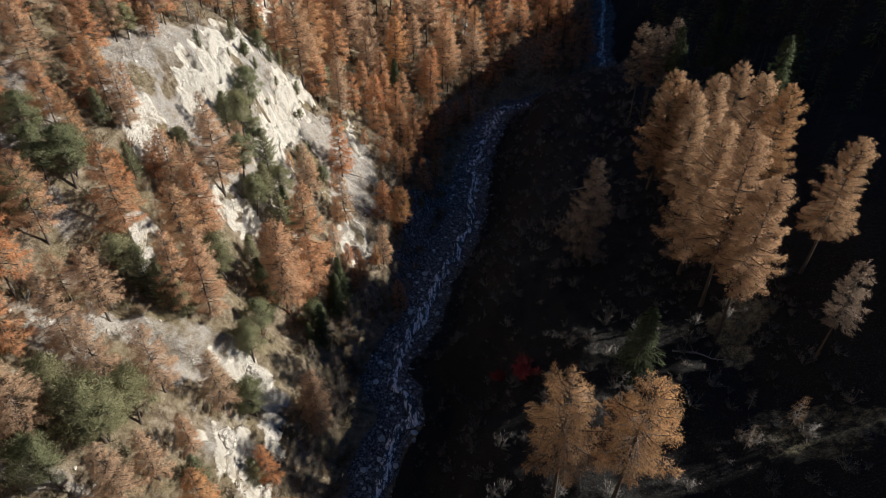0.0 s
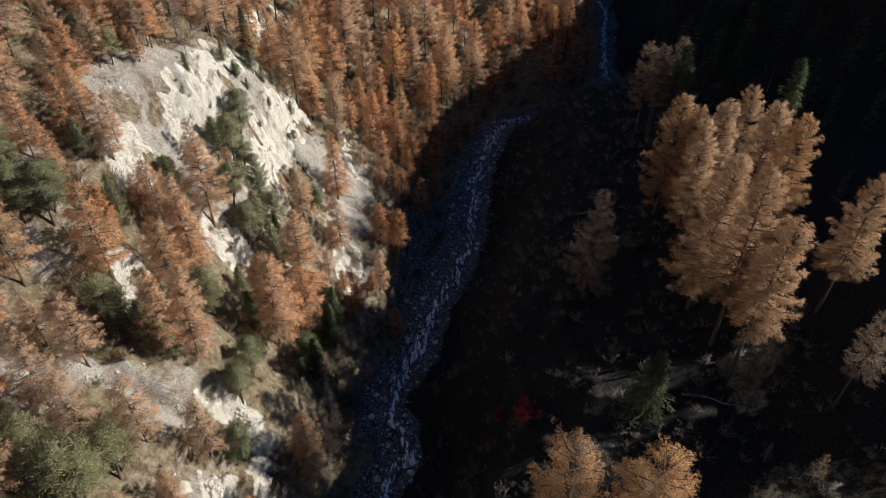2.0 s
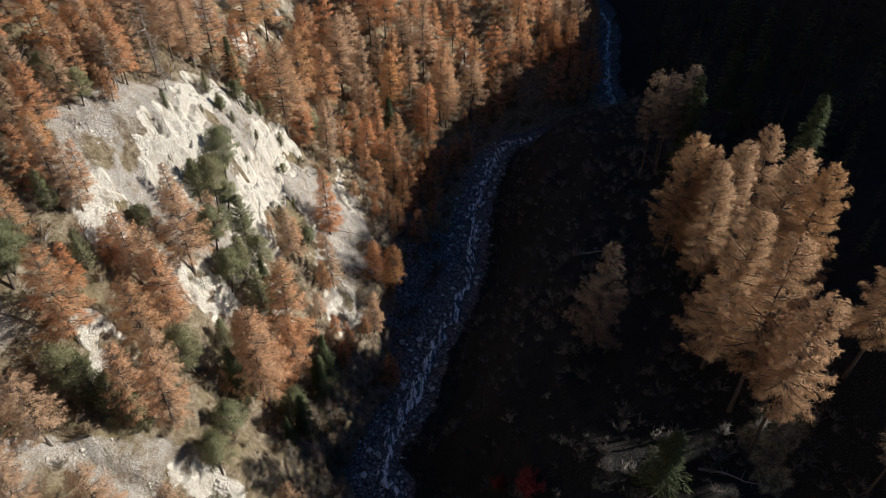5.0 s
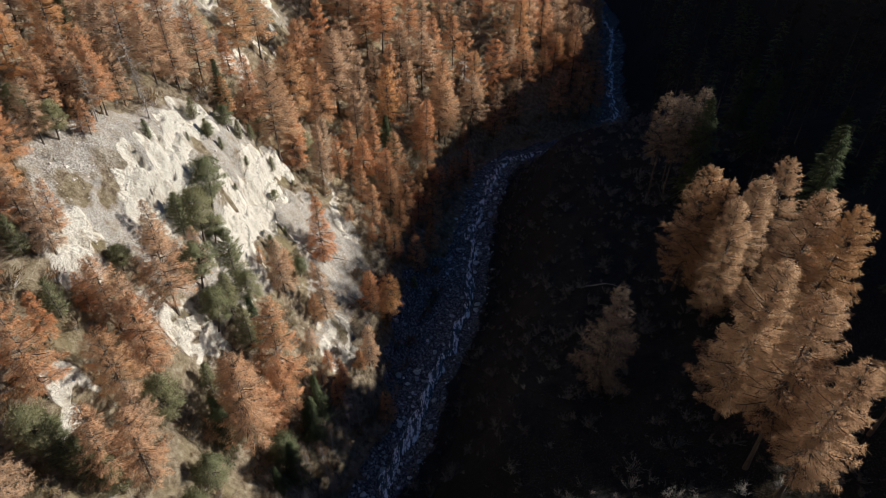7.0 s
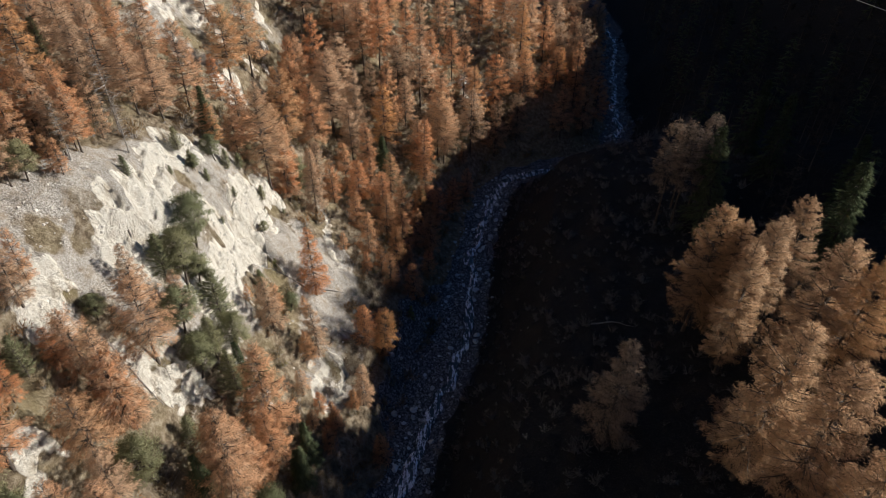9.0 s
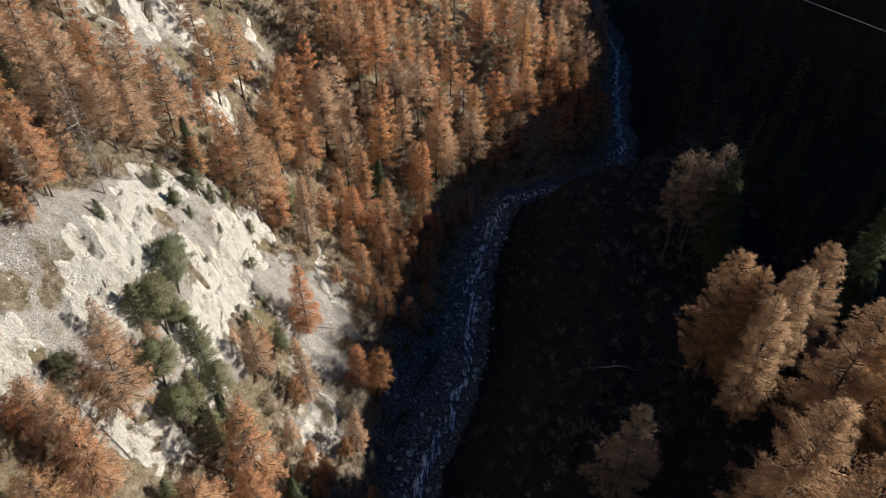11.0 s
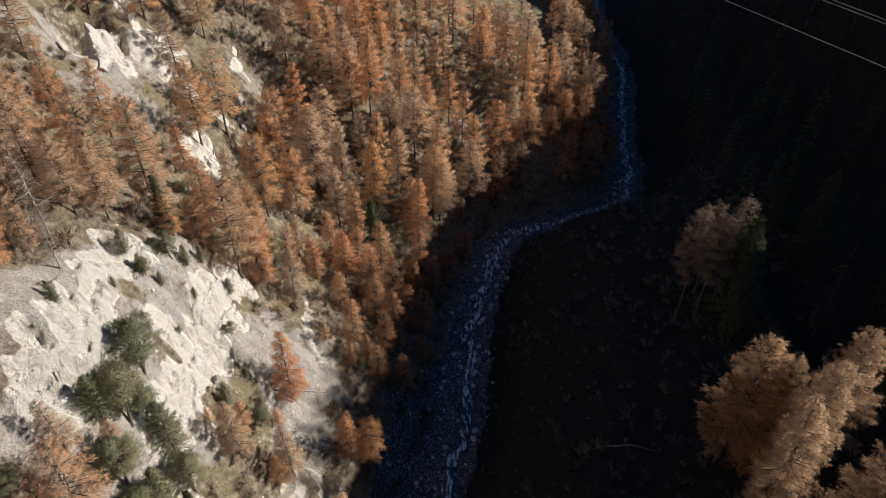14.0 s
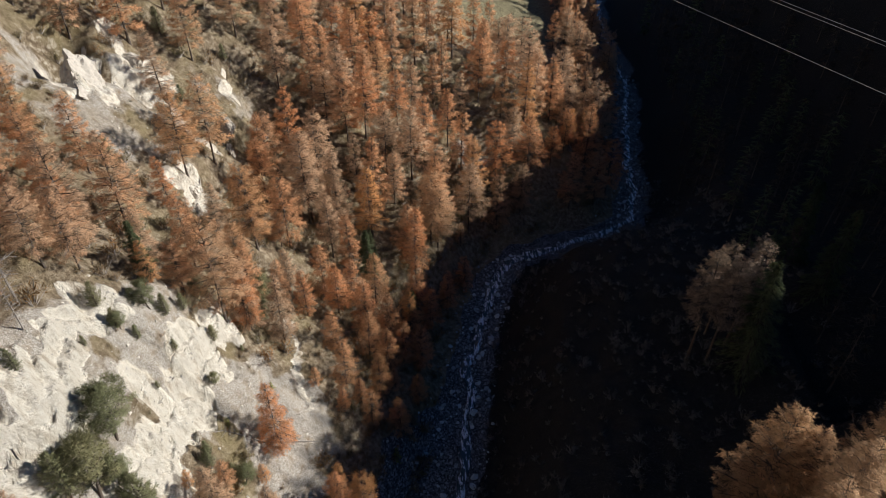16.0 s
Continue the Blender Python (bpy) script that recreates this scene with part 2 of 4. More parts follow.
def ramp(nt, fac, stops):
    r = nt.nodes.new("ShaderNodeValToRGB")
    e = r.color_ramp.elements
    while len(e) < len(stops):
        e.new(0.5)
    for el, (p, c) in zip(e, stops):
        el.position, el.color = p, (*c, 1)
    nt.links.new(fac, r.inputs[0])
    return r.outputs[0]


def mix(nt, fac, a, b):
    n = nt.nodes.new("ShaderNodeMix")
    n.data_type = "RGBA"
    for sock, v in ((n.inputs[0], fac), (n.inputs[6], a), (n.inputs[7], b)):
        if isinstance(v, (int, float)):
            sock.default_value = v
        elif isinstance(v, tuple):
            sock.default_value = (*v, 1)
        else:
            nt.links.new(v, sock)
    return n.outputs[2]


def math_node(nt, op, a, b=0.0, clamp=False):
    n = nt.nodes.new("ShaderNodeMath")
    n.operation, n.use_clamp = op, clamp
    for sock, v in ((n.inputs[0], a), (n.inputs[1], b)):
        if isinstance(v, (int, float)):
            sock.default_value = v
        else:
            nt.links.new(v, sock)
    return n.outputs[0]


def bump(nt, bsdf, height, strength=0.5, distance=0.2):
    b = add(nt, "ShaderNodeBump", Strength=strength, Distance=distance)
    nt.links.new(height, b.inputs["Height"])
    nt.links.new(b.outputs[0], bsdf.inputs["Normal"])


def attribute(nt, name):
    n = nt.nodes.new("ShaderNodeAttribute")
    n.attribute_name = name
    return n.outputs["Fac"]


def ground_material():
    m, nt, bsdf = node_material("mountain_ground")
    big, mid, tiny = noise_tex(nt, 0.12, 5), noise_tex(nt, 0.9, 8, 0.7), noise_tex(nt, 5.0, 6, 0.7)
    grass = ramp(nt, mid.outputs[0], [(0.3, (0.065, 0.049, 0.033)), (0.44, (0.155, 0.118, 0.078)), (0.56, (0.265, 0.215, 0.15)), (0.72, (0.41, 0.37, 0.29))])
    moss = ramp(nt, tiny.outputs[0], [(0.35, (0.15, 0.125, 0.06)), (0.7, (0.30, 0.25, 0.14))])
    soil = mix(nt, math_node(nt, "MULTIPLY", math_node(nt, "SUBTRACT", big.outputs[0], 0.46), 3.0, True), grass, moss)
    scree = ramp(nt, tiny.outputs[0], [(0.32, (0.17, 0.15, 0.125)), (0.44, (0.32, 0.29, 0.25)), (0.56, (0.45, 0.42, 0.375)), (0.7, (0.60, 0.57, 0.52))])
    cracks = noise_tex(nt, 1.5, 12, 0.8, (1.0, 1.3, 0.45))
    rock = ramp(nt, cracks.outputs[0], [(0.30, (0.14, 0.12, 0.095)), (0.365, (0.48, 0.43, 0.35)), (0.44, (0.74, 0.685, 0.58)), (0.57, (0.80, 0.76, 0.67))])
    stain = noise_tex(nt, 0.4, 7, 0.7, (1.0, 1.2, 0.4))
    rock = mix(nt, math_node(nt, "MULTIPLY", math_node(nt, "SUBTRACT", stain.outputs[0], 0.52), 6.0, True), rock, (0.42, 0.34, 0.24))
    pits = noise_tex(nt, 3.2, 8, 0.75)
    rock = mix(nt, math_node(nt, "MULTIPLY", math_node(nt, "SUBTRACT", pits.outputs[0], 0.59), 9.0, True), rock, (0.20, 0.175, 0.145))
    patches = noise_tex(nt, 0.55, 8, 0.7)
    scree = mix(nt, math_node(nt, "MULTIPLY", math_node(nt, "SUBTRACT", patches.outputs[0], 0.49), 5.0, True), scree, (0.27, 0.215, 0.15))
    pebbles = nt.nodes.new("ShaderNodeTexVoronoi")
    pebbles.inputs["Scale"].default_value = 3.4
    co = nt.nodes.new("ShaderNodeTexCoord")
    nt.links.new(co.outputs["Object"], pebbles.inputs["Vector"])
    gravel = ramp(nt, pebbles.outputs["Color"], [(0.2, (0.045, 0.048, 0.053)), (0.6, (0.14, 0.147, 0.16)), (0.95, (0.36, 0.375, 0.39))])
    def edge(name, width=0.5):
        v = math_node(nt, "ADD", attribute(nt, name), math_node(nt, "MULTIPLY", math_node(nt, "SUBTRACT", mid.outputs[0], 0.5), width))
        return math_node(nt, "MULTIPLY", math_node(nt, "SUBTRACT", v, 0.35), 4.0, True)
    # deep shade right of the stream is put into this near-black turf colour
    shaded_turf = ramp(nt, tiny.outputs[0], [(0.35, (0.012, 0.012, 0.012)), (0.55, (0.030, 0.0285, 0.0265)), (0.7, (0.12, 0.11, 0.09))])
    green = ramp(nt, math_node(nt, "ADD", math_node(nt, "MULTIPLY", tiny.outputs[0], 0.5), math_node(nt, "MULTIPLY", mid.outputs[0], 0.5)), [(0.40, (0.05, 0.043, 0.026)), (0.5, (0.17, 0.15, 0.09)), (0.58, (0.38, 0.34, 0.21))])
    c = mix(nt, edge("bank"), soil, shaded_turf)
    # the far meadow's turf, also used to paint the terrace's sun patches
    c = mix(nt, edge("meadow_lit_grass", 0.9), c, green)
    c = mix(nt, edge("scree"), c, scree)
    c = mix(nt, edge("rock"), c, rock)
    c = mix(nt, edge("gravel"), c, gravel)
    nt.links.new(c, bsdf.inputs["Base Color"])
    bsdf.inputs["Roughness"].default_value = 0.95
    bsdf.inputs["Specular IOR Level"].default_value = 0.2
    h = math_node(nt, "ADD", math_node(nt, "MULTIPLY", mid.outputs[0], 1.0), math_node(nt, "MULTIPLY", tiny.outputs[0], 0.35))
    h = math_node(nt, "ADD", h, math_node(nt, "MULTIPLY", math_node(nt, "ADD", cracks.outputs[0], pits.outputs[0]), math_node(nt, "MULTIPLY", attribute(nt, "rock"), 0.8)))
    bump(nt, bsdf, h, 1.0, 0.6)
    return m


def leaf_material(name, stops, through=0.46):
    """Foliage: the tree's own tint by the object, a finer one by the leaf."""
    m, nt, bsdf = node_material(name)
    info, geo = nt.nodes.new("ShaderNodeObjectInfo"), nt.nodes.new("ShaderNodeNewGeometry")
    tree = ramp(nt, math_node(nt, "FRACT", math_node(nt, "ADD", info.outputs["Random"], attribute(nt, "tint"))), stops)
    leaf = math_node(nt, "ADD", math_node(nt, "MULTIPLY", geo.outputs["Random Per Island"], 0.5), 0.8)
    v = nt.nodes.new("ShaderNodeHueSaturation")
    nt.links.new(leaf, v.inputs["Value"])
    nt.links.new(tree, v.inputs["Color"])
    nt.links.new(v.outputs[0], bsdf.inputs["Base Color"])
    bsdf.inputs["Roughness"].default_value = 0.8
    bsdf.inputs["Specular IOR Level"].default_value = 0.15
    tr = nt.nodes.new("ShaderNodeBsdfTranslucent")
    nt.links.new(v.outputs[0], tr.inputs[0])
    mx = nt.nodes.new("ShaderNodeMixShader")
    mx.inputs[0].default_value = through
    nt.links.new(bsdf.outputs[0], mx.inputs[1])
    nt.links.new(tr.outputs[0], mx.inputs[2])
    nt.links.new(mx.outputs[0], nt.nodes["Material Output"].inputs[0])
    return m


def bark_material(name, dark, light):
    m, nt, bsdf = node_material(name)
    n = noise_tex(nt, 3.0, 6, 0.7, (1, 1, 0.25))
    nt.links.new(ramp(nt, n.outputs[0], [(0.3, dark), (0.75, light)]), bsdf.inputs["Base Color"])
    bsdf.inputs["Roughness"].default_value = 0.9
    bump(nt, bsdf, n.outputs[0], 0.6, 0.05)
    return m


def stone_material(name, dark, light):
    m, nt, bsdf = node_material(name)
    info = nt.nodes.new("ShaderNodeObjectInfo")
    geo = nt.nodes.new("ShaderNodeNewGeometry")
    n = noise_tex(nt, 2.5, 8, 0.7)
    tone = math_node(nt, "ADD", math_node(nt, "MULTIPLY", info.outputs["Random"], 0.3), math_node(nt, "MULTIPLY", geo.outputs["Random Per Island"], 0.3))
    f = math_node(nt, "ADD", math_node(nt, "MULTIPLY", n.outputs[0], 0.5), tone)
    nt.links.new(ramp(nt, f, [(0.25, dark), (0.8, light)]), bsdf.inputs["Base Color"])
    bsdf.inputs["Roughness"].default_value = 0.85
    bump(nt, bsdf, n.outputs[0], 0.6, 0.15)
    return m


def water_material():
    m, nt, bsdf = node_material("stream_water")
    n = noise_tex(nt, 0.8, 6, 0.7, (1.9, 0.55, 1))
    n2 = noise_tex(nt, 3.5, 5, 0.7)
    f = math_node(nt, "ADD", n.outputs[0], math_node(nt, "MULTIPLY", n2.outputs[0], 0.35))
    foam = math_node(nt, "MULTIPLY", math_node(nt, "SUBTRACT", f, 0.665), 12.0, True)
    nt.links.new(mix(nt, foam, (0.05, 0.08, 0.095), (0.95, 0.96, 0.97)), bsdf.inputs["Base Color"])
    nt.links.new(math_node(nt, "ADD", math_node(nt, "MULTIPLY", foam, 0.5), 0.12), bsdf.inputs["Roughness"])
    bump(nt, bsdf, f, 0.7, 0.25)
    return m


GROUND = ground_material()
LARCH_LEAF = leaf_material("larch_needles", [(0.0, (0.67, 0.32, 0.155)), (0.3, (0.67, 0.375, 0.205)), (0.55, (0.62, 0.42, 0.275)), (0.8, (0.56, 0.385, 0.255)), (1.0, (0.70, 0.365, 0.155))])
GOLD_LEAF = leaf_material("gold_larch_needles", [(0.0, (0.58, 0.37, 0.22)), (0.5, (0.60, 0.41, 0.26)), (1.0, (0.61, 0.36, 0.18))], 0.44)
# duller, darker than the gold needles: shade on these larches is in the colour
SHADED_LEAF = leaf_material("shaded_larch_needles", [(0.0, (0.34, 0.26, 0.20)), (1.0, (0.40, 0.29, 0.20))], 0.3)
RUST_LEAF = leaf_material("rust_larch_needles", [(0.0, (0.64, 0.32, 0.165)), (0.5, (0.62, 0.35, 0.19)), (1.0, (0.66, 0.36, 0.16))])
# larch needles darkened to near black: the mountainside's shade is in the colour
DEEP_SHADE_LEAF = leaf_material("deep_shade_needles", [(0.0, (0.07, 0.057, 0.048)), (1.0, (0.10, 0.08, 0.066))])
PINE_LEAF = leaf_material("pine_needles", [(0.0, (0.20, 0.215, 0.12)), (0.5, (0.255, 0.265, 0.15)), (1.0, (0.31, 0.295, 0.165))])
SPRUCE_LEAF = leaf_material("spruce_needles", [(0.0, (0.095, 0.12, 0.062)), (1.0, (0.16, 0.185, 0.10))])
SHRUB_LEAF = leaf_material("shrub_leaves", [(0.0, (0.22, 0.15, 0.085)), (0.4, (0.30, 0.22, 0.14)), (0.7, (0.21, 0.19, 0.10)), (1.0, (0.34, 0.18, 0.08))])
DRY_LEAF = leaf_material("dry_stems", [(0.0, (0.20, 0.19, 0.175)), (0.5, (0.30, 0.28, 0.26)), (1.0, (0.19, 0.155, 0.13))])
RED_LEAF = leaf_material("red_leaves", [(0.0, (0.30, 0.045, 0.055)), (1.0, (0.38, 0.075, 0.085))])
LIME_LEAF = leaf_material("yellow_green_needles", [(0.0, (0.20, 0.22, 0.05)), (1.0, (0.36, 0.38, 0.09))])
LARCH_BARK = bark_material("larch_bark", (0.045, 0.035, 0.028), (0.14, 0.11, 0.088))
GREY_BARK = bark_material("grey_bark", (0.15, 0.135, 0.12), (0.40, 0.365, 0.33))
STONE = stone_material("stream_stone", (0.045, 0.053, 0.056), (0.62, 0.68, 0.68))
LIMESTONE = stone_material("pale_limestone", (0.20, 0.175, 0.145), (0.66, 0.62, 0.55))
WATER = water_material()


# ---- ground ----
def crown_normals(co, seed=3):
    """Normals that point out of the crown, so that its many leaves shade as one round form."""
    n = np.random.RandomState(seed).normal(0, 0.62, co.shape)
    r = np.maximum(np.hypot(co[:, 0], co[:, 1]), 0.05)
    n[:, 0] += 0.85 * co[:, 0] / r
    n[:, 1] += 0.85 * co[:, 1] / r
    n[:, 2] += 0.45
    return n / np.linalg.norm(n, axis=1)[:, None]


def mesh_object(name, verts, faces, material, parent=None, smooth_faces=False, label="", soft=False):
    me = bpy.data.meshes.new(name)
    me.from_pydata(verts, [], faces)
    me.materials.append(material)
    if soft:
        me.polygons.foreach_set("use_smooth", [True] * len(me.polygons))
        me.normals_split_custom_set_from_vertices(crown_normals(np.array([tuple(v) for v in verts])))
    if smooth_faces:
        me.polygons.foreach_set("use_smooth", [True] * len(me.polygons))
    ob = new(name, me)
    if parent:
        ob.parent = parent
    if label:
        tagged(ob, label)
    return ob


def axis(parts, low, high, grow):
    """Grid lines: stretches of (end, step), then ever wider to both sides."""
    v = [parts[0][0]]
    for end, step in parts[1:]:
        v += list(np.linspace(v[-1], end, int(round((end - v[-1]) / step)) + 1)[1:])
    s = parts[-1][1]
    while v[-1] < high:
        s *= grow
        v.append(v[-1] + s)
    s, pre = parts[1][1], [v[0]]
    while pre[-1] > low:
        s *= grow
        pre.append(pre[-1] - s)
    return np.array(pre[:0:-1] + v)


def build_ground():
    xs = axis(((-74, 0), (-52, 0.5), (-28, 0.22), (-16, 0.34), (30, 0.6)), -2500, 2500, 1.08)
    ys = axis(((38, 0), (86, 0.6), (140, 0.34), (200, 0.6)), -2500, 2500, 1.055)
    X, Y = np.meshgrid(xs, ys)
    Z = terrain(X, Y)
    nx, ny = len(xs), len(ys)
    idx = np.arange(nx * ny).reshape(ny, nx)
    quads = np.stack([idx[:-1, :-1], idx[:-1, 1:], idx[1:, 1:], idx[1:, :-1]], -1).reshape(-1, 4)
    me = bpy.data.meshes.new("ground")
    me.vertices.add(nx * ny)
    me.vertices.foreach_set("co", np.stack([X, Y, Z], -1).astype(np.float32).ravel())
    me.loops.add(quads.size)
    me.loops.foreach_set("vertex_index", quads.astype(np.int32).ravel())
    me.polygons.add(len(quads))
    me.polygons.foreach_set("loop_start", np.arange(0, quads.size, 4, dtype=np.int32))
    me.polygons.foreach_set("use_smooth", np.ones(len(quads), bool))
    me.update(calc_edges=True)
    d, _ = from_stream(X, Y)
    cx, cy, rx, ry = MEADOW
    gy, gx = np.gradient(Z, ys, xs)
    steep = smooth(1.5, 2.6, np.hypot(gx, gy)) * smooth(5, 12, -d)
    masks = {
        "rock": np.clip(rocky(X, Y) * (0.5 + 0.7 * smooth(1.0, 2.0, np.hypot(gx, gy))) + 0.35 * steep, 0, 1),
        "scree": np.clip(np.maximum(blobs(X, Y, SCREE) - 0.62 * smooth(0.0, 0.7, fbm(X / 5, Y / 5, 4, 7)), 0.7 * rocky(X, Y)) + 0.18 * smooth(-0.2, 0.5, fbm(X / 9, Y / 9, 3, 4)) * (d < 0), 0, 1),
        "gravel": 1 - smooth(3.6, 6.0, np.abs(d) - np.where((d < 0) & (Y < 148), np.interp(Y, (55, 75, 100, 114, 130, 142, 148), (0.6, 0.8, 1.0, 7.0, 9.0, 3.0, 0.5)), np.where(d > 0, np.interp(Y, (70, 80, 105, 118), (-2.4, -1.5, -1.0, -0.3)), 0)) + 1.2 * fbm(X / 5, Y / 5, 2, 3)),
        # all ground right of the stream takes the turf with shade in its colour
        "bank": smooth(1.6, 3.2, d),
        # the far meadow, plus painted sun patches on the terrace
        "meadow_lit_grass": np.maximum(1 - smooth(0.7, 1.1, np.sqrt(((X - cx) / rx) ** 2 + ((Y - cy) / ry) ** 2)), blobs(X, Y, LIT_GRASS)),
    }
    for key, v in masks.items():
        me.attributes.new(key, "FLOAT", "POINT").data.foreach_set("value", v.astype(np.float32).ravel())
    me.materials.append(GROUND)
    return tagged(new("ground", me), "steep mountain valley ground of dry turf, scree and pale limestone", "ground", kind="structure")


ground = build_ground()


def water_line(ys):
    """The thread of water: its offset from the bed's middle, and half its width."""
    off = 1.2 * vnoise(ys / 8, ys * 0 + 0.5, 1) + 1.1 * vnoise(ys / 2.6, ys * 0 + 3.5, 2)
    return off, 1.0 + 0.6 * vnoise(ys / 2.7, ys * 0 + 8.5, 3)


def build_water():
    ys = np.arange(34, 440, 0.5)
    cx = np.interp(ys, STREAM_Y, STREAM_X)
    cz = np.interp(ys, STREAM_Y, STREAM_Z)
    tx, ty = np.gradient(cx), np.gradient(ys)
    n = np.hypot(tx, ty)
    nx, ny = ty / n, -tx / n
    off, half = water_line(ys)
    verts, faces, cols = [], [], 9
    for i in range(len(ys)):
        for j in range(cols):
            o = off[i] + half[i] * (j / (cols - 1) * 2 - 1)
            px, py = cx[i] + nx[i] * o, ys[i] + ny[i] * o
            verts.append((px, py, cz[i] + 0.55 + 0.16 * float(vnoise(px / 1.1, py / 1.1, 5)) - 0.35 * abs(j / (cols - 1) * 2 - 1) ** 4))
    for i in range(len(ys) - 1):
        for j in range(cols - 1):
            a = i * cols + j
            faces.append((a, a + 1, a + cols + 1, a + cols))
    return tagged(mesh_object("water", verts, faces, WATER, smooth_faces=True), "narrow mountain stream with white foam between stones", "stream", kind="structure")


water = build_water()


# ---- trees and shrubs ----
def tube(verts, faces, points, radii, sides):
    """A tapered tube along points, added to the lists."""
    start = len(verts)
    for i, (p, r) in enumerate(zip(points, radii)):
        t = (points[min(i + 1, len(points) - 1)] - points[max(i - 1, 0)]).normalized()
        u = t.orthogonal().normalized()
        w = t.cross(u)
        for k in range(sides):
            a = 2 * math.pi * k / sides
            verts.append(p + u * (r * math.cos(a)) + w * (r * math.sin(a)))
    for i in range(len(points) - 1):
        for k in range(sides):
            a, b = start + i * sides + k, start + i * sides + (k + 1) % sides
            faces.append((a, b, b + sides, a + sides))


def blade(verts, faces, base, way, side, length, width, face):
    """One spray of needles: a narrow three-cornered leaf that faces outwards."""
    n = len(verts)
    if side.cross(way).dot(face) < 0:
        side = -side
    verts += [base - side * (width / 2), base + side * (width / 2), base + way * length]
    faces.append((n, n + 1, n + 2))


def rand_unit(rng):
    while True:
        v = Vector((rng.uniform(-1, 1), rng.uniform(-1, 1), rng.uniform(-1, 1)))
        if 0.05 < v.length < 1:
            return v.normalized()


def larch_meshes(seed, height, radius, boughs, sprays, bare, trunk_r, spray, twigs, taper, width, drawn=False):
    """A larch: a straight stem, tiers of level boughs with lifted tips, and needle sprays strung along their hanging twigs."""
    rng = np.random.RandomState(seed)
    trunk, limbs = ([], []), ([], [])
    lean = rng.uniform(-.025, .025, 2)
    def stem(f):
        return np.array([lean[0] * height * f * f + 0.012 * height * f * (1 - f) * math.sin(f * 5 + seed), lean[1] * height * f * f + 0.012 * height * f * (1 - f) * math.cos(f * 4 + seed), f * height])
    tube(*trunk, [Vector(stem(i / 10 - (0.03 if i == 0 else 0))) for i in range(11)], [trunk_r * (1 - 0.93 * (i / 10) ** 0.8) * (1.35 if i == 0 else 1) for i in range(11)], 7)
    lop = rng.uniform(0.8, 1.15, 9)
    bases, ways = [], []
    tier = 4
    for i in range(boughs):
        g = ((i // tier) * tier + tier / 2 + rng.uniform(-2.6, 2.6)) / boughs
        g = min(max(g, 0), 1) ** 0.9 * 0.985
        f = bare + (1 - bare) * g
        shape = min(1, (g + 0.16) / 0.32) * (1 - g) ** taper + 0.04
        a = i * 2.39996 + rng.uniform(-.45, .45)
        reach = radius * shape * rng.uniform(0.7, 1.12) * lop[int((a % 6.2832 + 0.7 * g) / 0.6982) % 9]
        out = np.array([math.cos(a), math.sin(a), 0])
        across = np.array([-out[1], out[0], 0])
        start, rise, sag = stem(f), 0.02 + 0.75 * g ** 1.5 + rng.uniform(-.12, .12), -0.22 * (1 - 0.7 * g)
        def along(t):
            t = np.asarray(t, float)[..., None]
            return start + out * (reach * t) + np.array([0, 0, 1.0]) * (reach * (rise * t + 2 * sag * t * t + 0.3 * t ** 4))
        r0 = 0.012 * reach + 0.018
        tube(*limbs, [Vector(along(0.0)), Vector(along(0.55)), Vector(along(0.95))] if drawn else [Vector(along(0.0)), Vector(along(0.7))], [r0 * 1.6, r0, r0 * 0.4] if drawn else [r0 * 1.5, r0 * 0.5], 3)
        n = max(3, int(round(twigs * (0.4 + reach / radius))))
        t0 = 0.22 + 0.78 * (np.arange(n) + rng.rand(n)) / n
        side = np.where(np.arange(n) % 2 == 0, 1.0, -1.0)
        long = (reach * 0.42 * (1.1 - t0) + 0.35) * rng.uniform(0.6, 1.25, n)
        way = out * rng.uniform(0.5, 1.1, n)[:, None] + across * (side * rng.uniform(0.35, 1.1, n))[:, None] + np.array([0, 0, 1.0]) * rng.uniform(-0.55, -0.02, n)[:, None]
        way /= np.linalg.norm(way, axis=1)[:, None]
        root = along(t0)
        if drawn:
            for q in range(0, n, 3):
                tube(*limbs, [Vector(root[q]), Vector(root[q] + way[q] * long[q])], [0.028, 0.01], 3)
        m = max(3, int(sprays * (0.35 + reach / radius)))
        k = rng.rand(n, m)
        pos = root[:, None] + way[:, None] * (long[:, None] * k)[..., None] + rng.normal(0, 1, (n, m, 3)) * (0.07 + 0.09 * long)[:, None, None]
        pos[..., 2] -= 0.28 * rng.rand(n, m) ** 2
        head = way[:, None] + rng.normal(0, 0.5, (n, m, 3)) + np.array([0, 0, -0.05])
        bases.append(pos.reshape(-1, 3))
        ways.append(head.reshape(-1, 3))
    base, way = np.concatenate(bases), np.concatenate(ways)
    way /= np.linalg.norm(way, axis=1)[:, None]
    side = np.cross(way, rng.normal(0, 1, base.shape) + np.array([0, 0, 0.6]))
    side /= np.linalg.norm(side, axis=1)[:, None]
    flip = np.cross(side, way)
    outw = base * np.array([1, 1, 0]) / np.maximum(np.hypot(base[:, 0], base[:, 1]), 0.1)[:, None] + np.array([0, 0, 0.8])
    side = np.where(((flip * outw).sum(1) < 0)[:, None], -side, side)
    w = (width * rng.uniform(0.7, 1.3, len(base)))[:, None]
    tip = base + way * (spray * rng.uniform(0.6, 1.3, len(base)))[:, None]
    verts = np.stack([base - side * w / 2, base + side * w / 2, tip], 1).reshape(-1, 3)
    return trunk, limbs, ([Vector(v) for v in verts.tolist()], np.arange(len(verts)).reshape(-1, 3).tolist())


